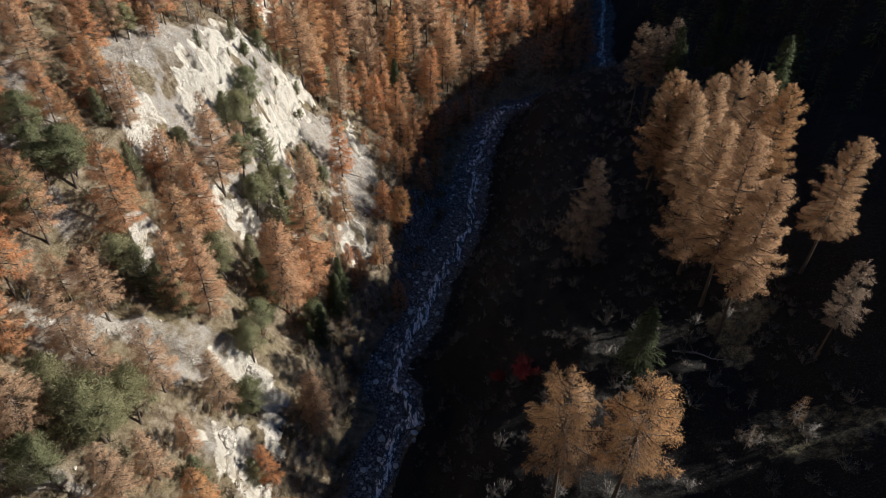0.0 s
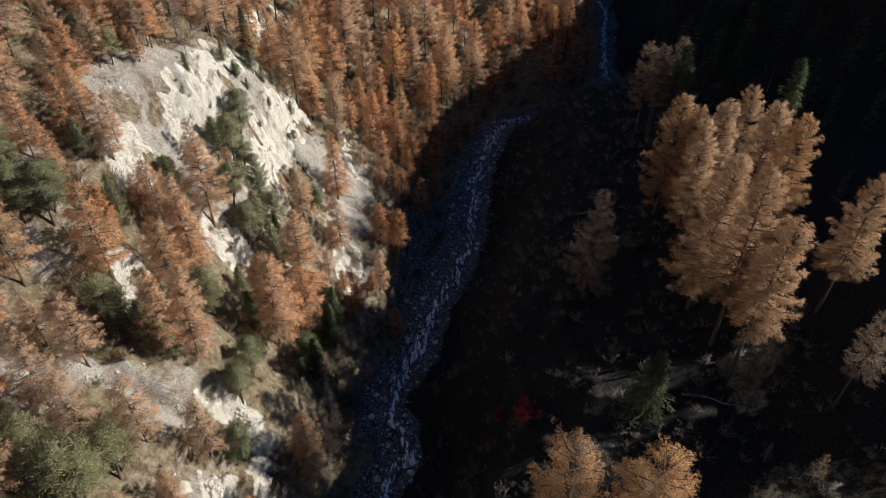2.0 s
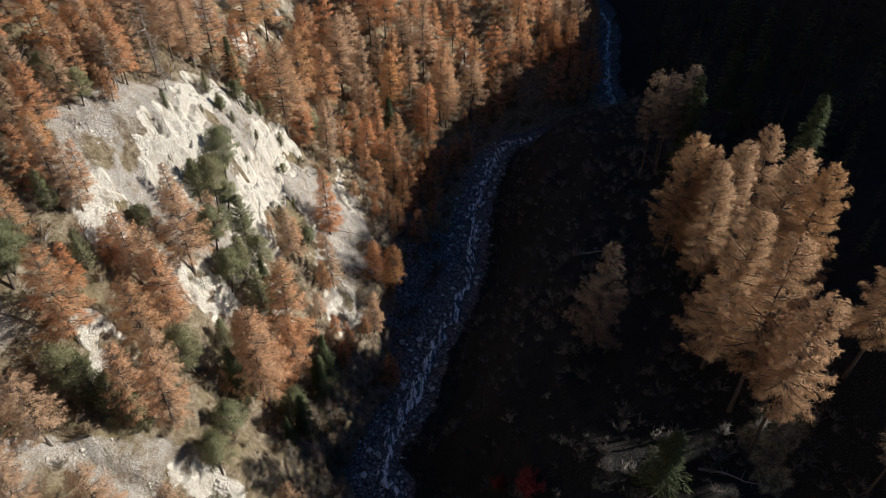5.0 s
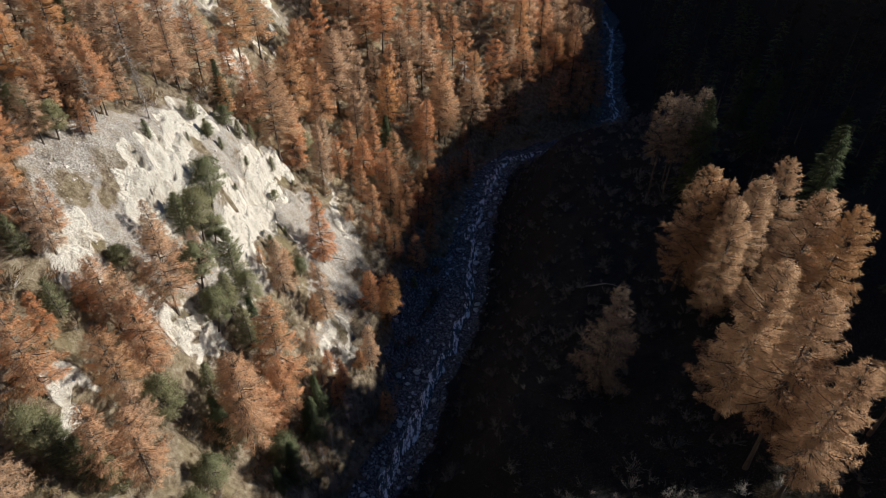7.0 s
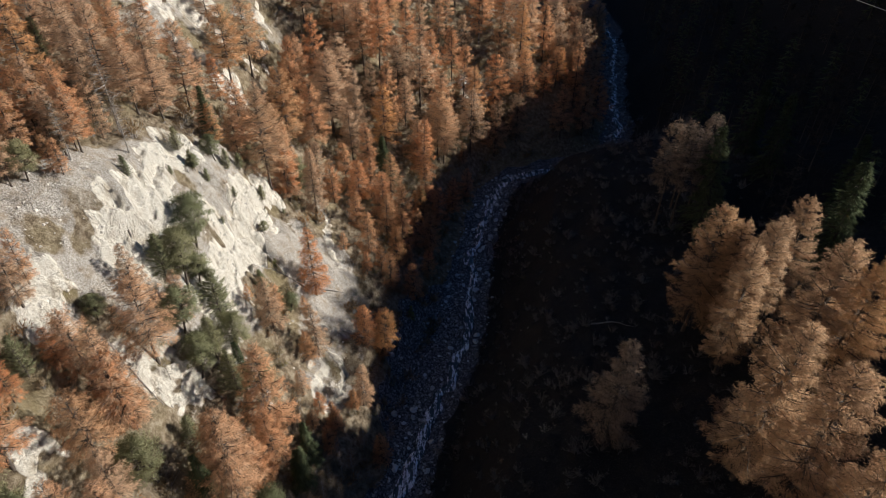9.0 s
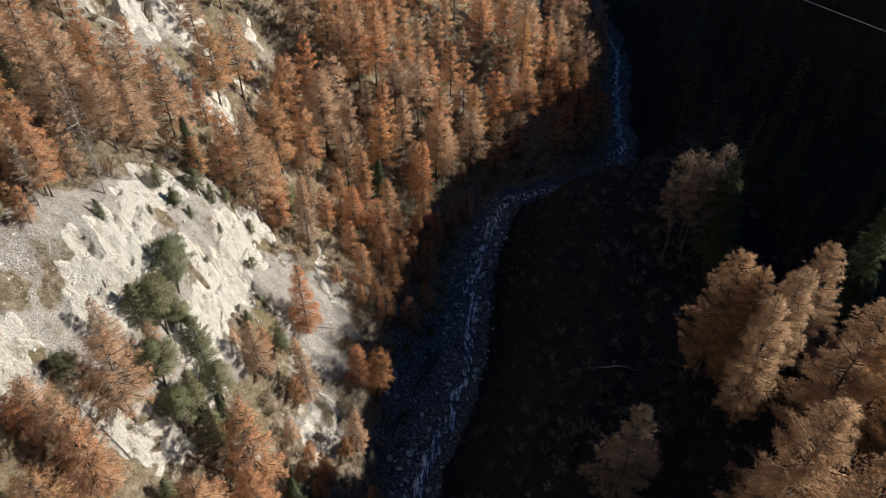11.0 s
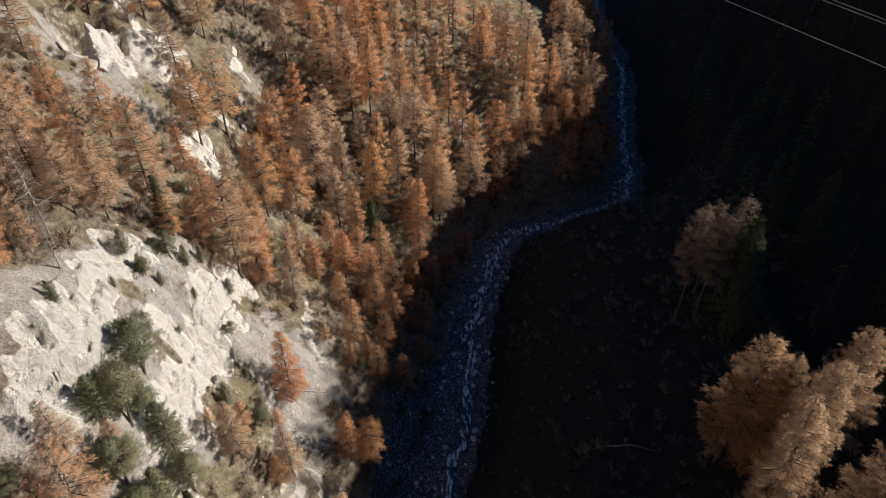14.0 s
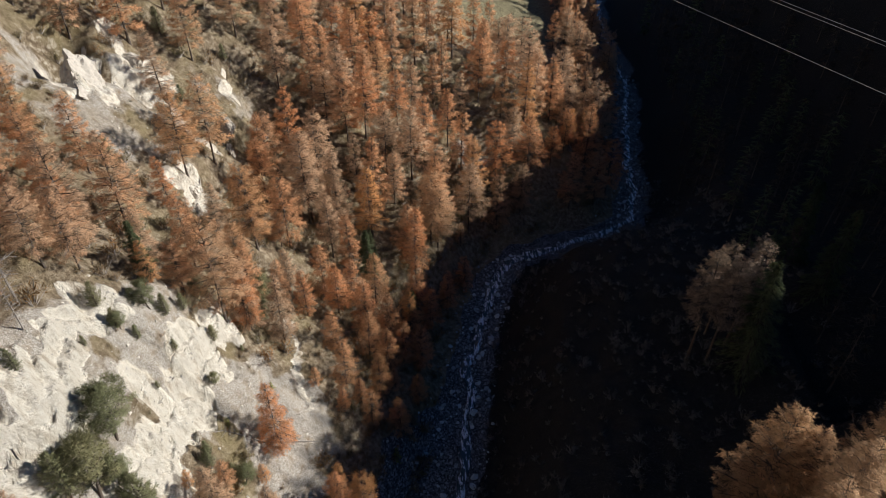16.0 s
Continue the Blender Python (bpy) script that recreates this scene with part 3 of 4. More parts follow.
def conifer_meshes(seed, height, radius, boughs, sprays, bare, kind, trunk_r, spray=0.5):
    """Trunk, boughs and needle sprays of a spruce or young pine, as three lists of points and faces."""
    rng = random.Random(seed)
    trunk, limbs, crown = ([], []), ([], []), ([], [])
    lean = Vector((rng.uniform(-.03, .03), rng.uniform(-.03, .03), 0))
    def stem(f):
        return Vector((0, 0, f * height)) + lean * height * f * f + Vector((math.sin(f * 5 + seed), math.cos(f * 4 + seed), 0)) * 0.012 * height * f * (1 - f)
    tube(*trunk, [stem(i / 10 - (0.03 if i == 0 else 0)) for i in range(11)], [trunk_r * (1 - 0.93 * (i / 10) ** 0.8) * (1.35 if i == 0 else 1) for i in range(11)], 7)
    lop = [rng.uniform(0.72, 1.2) for _ in range(7)]
    for i in range(boughs):
        f = bare + (1 - bare) * ((i + rng.random()) / boughs) ** 0.95 * 0.985
        g = (f - bare) / (1 - bare)
        if kind == "pine":
            shape = min(1, (g + 0.25) / 0.4) * (1 - g) ** 0.75 + 0.04
        else:
            shape = (1 - g) ** 0.85 + 0.03
        a = i * 2.39996 + rng.uniform(-.5, .5)
        reach = radius * shape * rng.uniform(0.5, 1.15) * lop[int((a % 6.2832) / 0.8977) % 7]
        out = Vector((math.cos(a), math.sin(a), 0))
        start = stem(f)
        rise = {"spruce": -0.15 + 0.5 * g, "pine": 0.35 + 0.6 * g}[kind] + rng.uniform(-.15, .15)
        sag = {"spruce": -0.32, "pine": -0.12}[kind] * (1 - 0.6 * g)
        def along(t):
            return start + out * (reach * t) + Vector((0, 0, reach * (rise * t + sag * t * t * 2 + 0.2 * t ** 3)))
        r0 = 0.012 * reach + 0.015
        tube(*limbs, [along(0), along(0.9)] if spray < 0.75 else [along(0), along(0.25)], [r0 * 1.5, r0 * 0.4], 3)
        across = out.cross(Vector((0, 0, 1)))
        n = max(4, int(sprays * (0.35 + reach / radius)))
        droop = {"spruce": (-0.7, 0.1), "pine": (-0.1, 0.9)}[kind]
        for k in range(n):
            t = 0.12 + 0.9 * ((k + rng.random()) / n) ** 0.8
            sidew = rng.choice((-1, 1))
            twig = reach * 0.32 * (1.15 - t) * rng.random() ** 0.7 + 0.04
            base = along(min(t, 1.02)) + across * (sidew * twig) + Vector((0, 0, rng.uniform(-0.22, 0.10) - 0.25 * twig))
            way = (out * rng.uniform(0.35, 1.0) + across * (sidew * rng.uniform(0.1, 0.8)) + Vector((0, 0, rng.uniform(*droop)))).normalized()
            side = way.cross(rand_unit(rng)).normalized()
            blade(*crown, base, way, side, spray * rng.uniform(0.7, 1.4), spray * rng.uniform(0.11, 0.22), out + Vector((0, 0, 0.8)))
    return trunk, limbs, crown


def pine_meshes(seed, height, radius, clumps, sprays):
    """A scots pine: a bent stem, a few crooked limbs, needles in uneven tufts."""
    rng = random.Random(seed)
    trunk, limbs, crown = ([], []), ([], []), ([], [])
    bend = Vector((rng.uniform(-.1, .1), rng.uniform(-.1, .1), 0))
    def stem(f):
        return Vector((0, 0, f * height)) + bend * height * math.sin(f * 2.4)
    tube(*trunk, [stem(i / 8 - (0.03 if i == 0 else 0)) for i in range(9)], [0.022 * height * (1 - 0.85 * i / 8) for i in range(9)], 7)
    for i in range(clumps):
        f = 0.28 + 0.72 * ((i + rng.random()) / clumps) ** 0.9
        g = (f - 0.28) / 0.72
        a = i * 2.39996 + rng.uniform(-.6, .6)
        reach = radius * (math.sin(math.pi * (0.18 + 0.8 * g)) ** 0.7) * rng.uniform(0.25, 1.1)
        start = stem(max(f - 0.08, 0.1))
        tip = stem(min(f, 1)) + Vector((math.cos(a) * reach, math.sin(a) * reach, reach * rng.uniform(0.0, 0.45)))
        tube(*limbs, [start, (start + tip) / 2 + Vector((0, 0, -0.08 * reach)), tip], [0.05 + 0.01 * reach, 0.04, 0.015], 3)
        size = radius * rng.uniform(0.2, 0.36)
        for k in range(sprays):
            v = rand_unit(rng)
            v.z = v.z * 0.7 + 0.15
            base = tip + Vector((v.x, v.y, v.z * 0.75)) * (size * rng.random() ** 0.5)
            way = (v + rand_unit(rng) * 0.6 + Vector((0, 0, 0.25))).normalized()
            blade(*crown, base, way, way.cross(rand_unit(rng)).normalized(), rng.uniform(0.25, 0.5), rng.uniform(0.07, 0.14), Vector((math.cos(a), math.sin(a), 0.8)))
    return trunk, limbs, crown


def shrub_meshes(seed, height, radius, stems, leaves):
    """A bare or half-bare shrub: many thin stems that fork, with a few leaves."""
    rng = random.Random(seed)
    limbs, crown = ([], []), ([], [])
    for i in range(stems):
        a, spread = rng.uniform(0, 6.283), rng.random() ** 0.6
        out = Vector((math.cos(a), math.sin(a), 0)) * radius * spread
        tip = out + Vector((0, 0, height * rng.uniform(0.6, 1.0) * (1 - 0.35 * spread)))
        midp = out * 0.4 + Vector((0, 0, tip.z * 0.55))
        tube(*limbs, [Vector((0, 0, -0.2)) + out * 0.08, tip], [0.05, 0.015], 3)
        for k in range(leaves):
            t = rng.uniform(0.3, 1.05)
            p = midp.lerp(tip, (t - 0.5) * 2) if t > 0.5 else midp * (t * 2)
            way = (rand_unit(rng) + Vector((0, 0, 0.7)) + out.normalized() * 0.5).normalized()
            blade(*crown, p + rand_unit(rng) * 0.12 * radius, way, way.cross(rand_unit(rng)).normalized(), rng.uniform(0.35, 0.8), rng.uniform(0.06, 0.14), out + Vector((0, 0, 0.8)))
    return None, limbs, crown


KINDS = {}   # kind and variant -> the first such tree, its own height
MESHES = {}  # kind and variant -> its parts, own height, leaf and bark


def plant_parts(kind, variant):
    if (kind, variant) in MESHES:
        return MESHES[kind, variant]
    seed = variant * 17 + len(kind)
    leaf, bark = LARCH_LEAF, LARCH_BARK
    if kind == "great_larch":
        h = 26.0
        parts = larch_meshes(seed, h, (5.6, 6.2, 5.2, 5.8)[variant], 112, 27, 0.16, 0.32, 0.38, 14, (0.62, 0.7, 0.58, 0.66)[variant], 0.062, True)
        leaf = GOLD_LEAF
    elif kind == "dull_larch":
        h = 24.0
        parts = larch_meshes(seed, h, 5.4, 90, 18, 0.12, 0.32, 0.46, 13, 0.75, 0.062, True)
        leaf = SHADED_LEAF
    elif kind == "tall_larch":
        h = 28.0
        parts = larch_meshes(seed, h, 4.9, 96, 26, 0.34, 0.31, 0.38, 13, 0.62, 0.056, True)
        leaf = GOLD_LEAF
    elif kind == "spreading_larch":
        h = 21.0
        parts = larch_meshes(seed, h, 4.7, 60, 30, 0.4, 0.3, 0.28, 13, 0.42, 0.036, True)
        leaf = GOLD_LEAF
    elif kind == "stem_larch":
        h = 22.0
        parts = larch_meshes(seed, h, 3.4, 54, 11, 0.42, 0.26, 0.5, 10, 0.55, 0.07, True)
        leaf = SHADED_LEAF
    elif kind == "larch":
        h = 18.0
        parts = larch_meshes(seed, h, (4.5, 5.2, 4.2, 5.4, 4.7)[variant], 76, 17, (0.12, 0.2, 0.1, 0.24, 0.15)[variant], 0.24, 0.52, 9, (0.7, 0.6, 0.8, 0.55, 0.65)[variant], 0.065, variant % 2 == 0)
    elif kind == "far_larch":
        h = 18.0
        parts = larch_meshes(seed, h, (4.5, 5.2, 4.7, 5.4, 4.2)[variant], 62, 13, (0.14, 0.24, 0.18, 0.28, 0.12)[variant], 0.24, 0.65, 8, (0.7, 0.6, 0.75, 0.6, 0.8)[variant], 0.095)
    elif kind == "young_larch":
        h = 13.0
        parts = larch_meshes(seed, h, 3.9, 62, 14, 0.06, 0.16, 0.5, 8, 0.75, 0.07)
        leaf = RUST_LEAF
    elif kind == "wood_larch":
        h = 18.0
        parts = larch_meshes(seed, h, (4.6, 5.3, 4.8, 5.5, 4.3)[variant], 50, 9, (0.14, 0.24, 0.18, 0.28, 0.12)[variant], 0.24, 0.85, 7, (0.65, 0.58, 0.75, 0.6, 0.8)[variant], 0.14)
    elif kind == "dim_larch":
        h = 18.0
        # needle colour carries the shade of the far woods
        leaf = DEEP_SHADE_LEAF
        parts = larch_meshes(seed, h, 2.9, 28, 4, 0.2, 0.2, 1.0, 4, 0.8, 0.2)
    elif kind == "wood_spruce":
        h = 17.0
        parts = conifer_meshes(seed, h, 2.7, 34, 16, 0.06, "spruce", 0.2, 1.3)
        leaf = SPRUCE_LEAF
    elif kind == "spruce":
        h = 17.0
        parts = conifer_meshes(seed, h, 3.9, 110, 84, 0.05, "spruce", 0.22, 0.62)
        leaf = SPRUCE_LEAF
    elif kind == "broad_spruce":
        h = 12.0
        parts = conifer_meshes(seed, h, 4.6, 110, 84, 0.04, "spruce", 0.2, 0.55)
        leaf = SPRUCE_LEAF
    elif kind == "sapling":
        h = 4.0
        parts = conifer_meshes(seed, h, 1.1, 30, 14, 0.05, "spruce", 0.06)
        leaf = LIME_LEAF
    elif kind == "pine":
        h = 11.0
        parts = conifer_meshes(seed, h, 3.3, 100, 90, 0.06, "pine", 0.2, 0.42) if variant < 2 else pine_meshes(seed, h, 3.4, 84, 110)
        leaf, bark = PINE_LEAF, LARCH_BARK
    elif kind == "bare_tree":
        h = 12.0
        parts = larch_meshes(seed, h, 2.4, 46, 2, 0.2, 0.14, 0.4, 6, 0.8, 0.06, True)
        leaf, bark = SHRUB_LEAF, GREY_BARK
    else:
        h = 2.6
        parts = shrub_meshes(seed, h, 2.0, 22, 44) if kind == "red_shrub" else shrub_meshes(seed, h, 2.0, 12, 11)
        leaf, bark = {"red_shrub": RED_LEAF, "dry_shrub": DRY_LEAF}.get(kind, SHRUB_LEAF), GREY_BARK
    MESHES[kind, variant] = parts, h, leaf, bark
    return MESHES[kind, variant]


NAMES = {"great_larch": "larch_tree", "dull_larch": "larch_tree", "larch": "larch_tree", "far_larch": "larch_tree", "tall_larch": "larch_tree", "stem_larch": "larch_tree", "spreading_larch": "larch_tree", "young_larch": "larch_tree", "spruce": "spruce_tree", "broad_spruce": "spruce_tree", "sapling": "spruce_sapling", "pine": "pine_tree",
         "bare_tree": "bare_tree", "shrub": "shrub", "red_shrub": "shrub"}


def first_plant(kind, variant):
    (trunk, limbs, crown), h, leaf, bark = plant_parts(kind, variant)
    ob = new(NAMES[kind])
    if trunk:
        mesh_object("trunk", trunk[0], trunk[1], bark, ob, True)
    tagged(mesh_object("branching", limbs[0], limbs[1], bark, ob), kind="stuff")
    mesh_object("crown", crown[0], crown[1], leaf, ob, soft=True)
    return ob, h


def plant(kind, variant, x, y, height, turn, label, category, group, lean=(0, 0)):
    """Stand a tree of that height on the ground at x, y."""
    z = float(terrain(np.array([x]), np.array([y]))[0])
    rot = Euler((lean[0], lean[1], turn))
    key = (kind, variant)
    fresh = key not in KINDS
    if fresh:
        KINDS[key] = first_plant(kind, variant)
    ob, own = KINDS[key]
    s = height / own
    if fresh:
        ob.matrix_basis = Matrix.LocRotScale((x, y, z - 0.1), rot, (s, s, s))
    else:
        k = s / ob.scale[0]
        ob = copy_thing(ob, Matrix.LocRotScale((x, y, z - 0.1), rot, (k, k, k)))
    return tagged(ob, label, category, group)


def wood(name, kind_list, spots, label, category):
    """Many plants that nobody could count, joined into one object. spots: kind index, x, y, z, height, turn, tint."""
    packed = []
    for kind, variant in kind_list:
        (trunk, limbs, crown), h, leaf, bark = plant_parts(kind, variant)
        v, f, m = [], [], []
        for piece, mat in ((trunk, bark), (limbs, bark), (crown, leaf)):
            if piece:
                f += [tuple(i + len(v) for i in face) for face in piece[1]]
                m += [mat] * len(piece[1])
                v += piece[0]
        sizes = np.array([len(face) for face in f])
        packed.append((np.array([tuple(p) for p in v]), np.concatenate([np.array(face) for face in f]), sizes, m, h))
    mats = []
    for _, _, _, m, _ in packed:
        for mat in m:
            if mat not in mats:
                mats.append(mat)
    slots = [np.array([mats.index(mat) for mat in m]) for _, _, _, m, _ in packed]
    packed_normals = [crown_normals(v) for v, *_ in packed]
    normals = []
    co, loops, sizes, slot, tint, base = [], [], [], [], [], 0
    for k, x, y, z, height, turn, tone in spots:
        v, l, n, _, h = packed[k]
        s, c, sn = height / h, math.cos(turn), math.sin(turn)
        nr = packed_normals[k]
        normals.append(np.stack([nr[:, 0] * c - nr[:, 1] * sn, nr[:, 0] * sn + nr[:, 1] * c, nr[:, 2]], -1))
        co.append(np.stack([(v[:, 0] * c - v[:, 1] * sn) * s + x, (v[:, 0] * sn + v[:, 1] * c) * s + y, v[:, 2] * s + z - 0.1], -1))
        loops.append(l + base)
        sizes.append(n)
        slot.append(slots[k])
        tint.append(np.full(len(v), tone))
        base += len(v)
    co, loops, sizes, slot, tint = (np.concatenate(q) for q in (co, loops, sizes, slot, tint))
    me = bpy.data.meshes.new(name)
    me.vertices.add(len(co))
    me.vertices.foreach_set("co", co.astype(np.float32).ravel())
    me.loops.add(len(loops))
    me.loops.foreach_set("vertex_index", loops.astype(np.int32))
    me.polygons.add(len(sizes))
    me.polygons.foreach_set("loop_start", np.concatenate([[0], np.cumsum(sizes)[:-1]]).astype(np.int32))
    for mat in mats:
        me.materials.append(mat)
    me.polygons.foreach_set("material_index", slot.astype(np.int32))
    me.attributes.new("tint", "FLOAT", "POINT").data.foreach_set("value", tint.astype(np.float32))
    me.polygons.foreach_set("use_smooth", np.ones(len(sizes), bool))
    me.update(calc_edges=True)
    me.normals_split_custom_set_from_vertices(np.concatenate(normals))
    return tagged(new(name, me), label, category, kind="stuff")


PLACED = []


def grove(kind, variants, spots, label, category, group, lean=(0.0, 0.0)):
    """Plant a list of x, y, height."""
    r = random.Random(len(spots) * 7 + len(label))
    for x, y, h in spots:
        plant(kind, r.randrange(variants), x, y, h, r.uniform(0, 6.28), label, category, group, (lean[0] + r.uniform(-.03, .03), lean[1] + r.uniform(-.03, .03)))
        PLACED.append((x, y))


# ---- the terrace across the stream ----
grove("great_larch", 4, ((41.8, 105.4, 25), (45.3, 104.8, 22.7), (47.5, 100.4, 24.5), (53.8, 104.7, 23), (43.4, 95.3, 24), (48.4, 88.5, 27), (52.2, 87.5, 24.4), (39.4, 77.6, 27.5)),
      "tall broad larch with faded orange needles on the shaded terrace", "larch tree", "larches on the terrace")
grove("broad_spruce", 1, ((28.6, 60.2, 11.8),), "broad young spruce with dark green boughs on the terrace", "spruce tree", "spruces")
grove("tall_larch", 3, ((40.5, 69.9, 29.5), (41, 64, 27.5), (54.5, 70.8, 22.8)), "tall long-stemmed larch with faded orange crown on the terrace", "larch tree", "larches on the terrace")
grove("spreading_larch", 2, ((13.7, 40.9, 22.5), (20.5, 39.5, 22.4)), "sunlit golden larch with spreading boughs at the terrace edge", "larch tree", "larches on the terrace")
# shade on the next two groups comes partly from their dulled needle colour
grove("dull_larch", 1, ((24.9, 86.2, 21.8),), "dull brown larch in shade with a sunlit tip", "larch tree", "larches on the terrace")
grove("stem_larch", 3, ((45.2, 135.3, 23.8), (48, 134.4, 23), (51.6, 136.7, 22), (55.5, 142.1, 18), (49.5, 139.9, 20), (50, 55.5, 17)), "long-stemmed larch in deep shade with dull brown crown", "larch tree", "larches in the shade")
grove("spruce", 3, ((53, 131.9, 22.3), (63.1, 109.3, 20.8), (76.6, 129.8, 16.1), (70.1, 156, 18.6), (69.2, 143.7, 17.8)), "dark green spruce among the shaded larches", "spruce tree", "spruces")

# ---- the sunny slope ----
SLOPE = "rusty orange autumn larch on the sunny slope"
grove("larch", 5, ((-46.9, 165.2, 16.8), (-47.4, 130.2, 17.9), (-47.7, 142.4, 18), (-38, 141, 14.4), (-33.1, 146.6, 14.1), (-32.5, 134.7, 19.4), (-30.1, 138, 12.1), (-27.1, 152.7, 10.4), (-29.9, 166.5, 17.8), (-36.6, 183.7, 16.2),
                   (-27.3, 176.1, 22.9), (-21.3, 178.5, 20.7), (-18.4, 154, 12.3), (-23.6, 150.1, 11.3), (-3.8, 174.3, 17.4), (-5.7, 178.1, 13.8), (1.5, 183.3, 17.2), (7.2, 188.2, 7.2), (-0.2, 183.7, 20.1), (-55.4, 182.1, 15.4),
                   (-62.7, 149.2, 12.1), (-57.4, 142, 12.7), (-17.4, 168.9, 13.8), (-21.6, 169.5, 16.4), (-14, 179.4, 18.3), (-9.4, 191.7, 14.4)), SLOPE, "larch tree", "larches on the sunny slope")
grove("young_larch", 5, ((-12.7, 152.7, 12.1), (-8.2, 152.6, 11.8), (-5.1, 148.8, 10.6), (-1.7, 149.3, 11.6), (-11.5, 145.4, 11.8), (-14.6, 136.3, 10.8), (-9.8, 132.2, 8.9), (-4.9, 133.2, 9.7), (-17.9, 143.7, 9.1), (-7.7, 144.6, 10.6),
                   (-16.1, 158.2, 11.4), (-4.1, 156.8, 11.7), (0, 161.1, 10.6), (-9, 138.4, 9.8), (-21.8, 158.9, 12.5), (-2, 141, 7.9), (-11.6, 160.4, 13.1), (4, 170.4, 10.7), (-3, 165.3, 12.5), (8, 177.5, 9.8)),
      "small bright orange larch beside the gully", "larch tree", "young larches by the stream")
grove("larch", 5, ((-38.8, 91.1, 16.2), (-43.2, 84.1, 12.6), (-39.7, 82.2, 14.4), (-28.3, 80.8, 20.1), (-38.4, 65.6, 14.3), (-24.8, 88.6, 13.7), (-26, 92.7, 20.5), (-28, 108.4, 12.6), (-21.5, 110.1, 12.7), (-13.8, 116.3, 10.9), (-10.2, 117.2, 11.7),
                   (-13.2, 104.6, 10.7), (-17.3, 98.3, 7.2), (-20.6, 96.5, 5.4), (-22.7, 101.1, 6.3), (-55.9, 130.6, 11.3), (-53.9, 130.8, 9.4), (-50.5, 109.8, 8.6), (-39, 129.7, 7.7), (-31.4, 144.2, 13.9), (-37.5, 181.8, 14.6),
                   (-28.2, 149.3, 10.9), (-31.2, 165, 8.9), (-45.5, 153, 10.1), (-40.3, 148, 9.6), (-53.7, 107.5, 9.2), (-49.1, 104.8, 9)), SLOPE, "larch tree", "larches on the sunny slope")
grove("larch", 5, ((-40.9, 132.3, 7.3), (-27.3, 178, 20), (-21.3, 176.9, 15.7), (-28.3, 112.2, 6.8), (-39.3, 155.3, 12.5), (-37.7, 53.3, 12.6), (-32.1, 56, 12.6), (-25.5, 50.4, 9.4), (-33, 47.4, 7.9), (-37.2, 38.2, 12.1), (-45.8, 40.8, 12.4),
                   (-35.6, 67.6, 14.3), (-39.4, 82.5, 18.1), (-29.2, 82.2, 18.4), (-45.7, 59.7, 12.2), (-47, 52.9, 13.6), (-42.7, 50.4, 12), (-55.6, 90.6, 9.5), (-50.7, 86.1, 10.9), (-48.5, 85.8, 10.8), (-44.7, 84.4, 8.1), (-48, 101.2, 5.3),
                   (-53.4, 65.4, 13.6), (-30.2, 138.1, 16.9), (-25.6, 140.2, 15), (-36.9, 133.4, 9.6), (-58.1, 83.8, 11.5)), SLOPE, "larch tree", "larches on the sunny slope")
grove("larch", 5, ((-40.7, 95.6, 9.7), (-36.7, 97.8, 9.6), (-50, 60.2, 8.4), (-20.2, 61.8, 12.3), (-21.3, 62.8, 11.6)), "brown half-bare larch under the pale cliff", "larch tree", "larches on the sunny slope")
grove("larch", 5, ((-23.4, 121.9, 16.2),), "lone slender larch on the bare scree fan", "larch tree", "larches on the sunny slope")
grove("far_larch", 5, ((64.3, 288.2, 20.6), (59.2, 273.3, 16.6), (56.7, 266.6, 15.2), (37.2, 219.2, 13), (33, 215.1, 12), (48.4, 246.9, 12.6), (60.9, 280.3, 15.7), (43.6, 225.6, 13.1), (51.4, 239.3, 13.4), (38.8, 221.2, 11.7)),
      "slender orange larch at the shade line above the stream", "larch tree", "larches by the lower stream")
grove("pine", 5, ((-37.2, 108.4, 9), (-37.1, 102.1, 9.6), (-34.2, 103.7, 10.6), (-36.7, 96.4, 8.3), (-33.3, 96.7, 8.7), (-30.4, 94.7, 9.5), (-51.1, 98.8, 5.5), (-54.6, 98.8, 5.6), (-60.6, 125, 6.7), (-47, 80, 6.3), (-36.5, 78.1, 9.7),
                  (-43.5, 89.8, 4.3), (-45.5, 66.5, 8), (-39.1, 100.7, 7.9), (-36.5, 104.6, 5.3), (-30.6, 113.7, 4.5), (-26.6, 114.3, 4.5), (-40.6, 43.6, 11.2), (-42.9, 66.4, 9.4), (-51.4, 72.4, 9), (-37.6, 64.9, 7.4), (-31.4, 43.9, 6.5),
                  (-27.1, 49.4, 6.2)), "olive green pine with tufted crown on the sunny slope", "pine tree", "pines on the slope")
grove("pine", 5, ((-55.3, 66.1, 8.7), (-43.7, 107.8, 3.5), (-35.8, 134.6, 5.3), (-29.9, 145.7, 6.5), (-38.2, 125.6, 5), (-39.9, 120.7, 3.1), (-39.9, 64.9, 8.5), (-40.4, 43.9, 8.7), (-29.6, 64.5, 7.5), (-23.9, 80.2, 7.9), (-29, 140.9, 7.4),
                  (-34.7, 93.5, 7.9), (-31.1, 100, 7.5), (-27.4, 98, 6.3), (-42, 121.2, 4.2), (-31.8, 124.3, 2.7), (-33.1, 130.3, 3.5)), "olive green pine with tufted crown on the sunny slope", "pine tree", "pines on the slope")
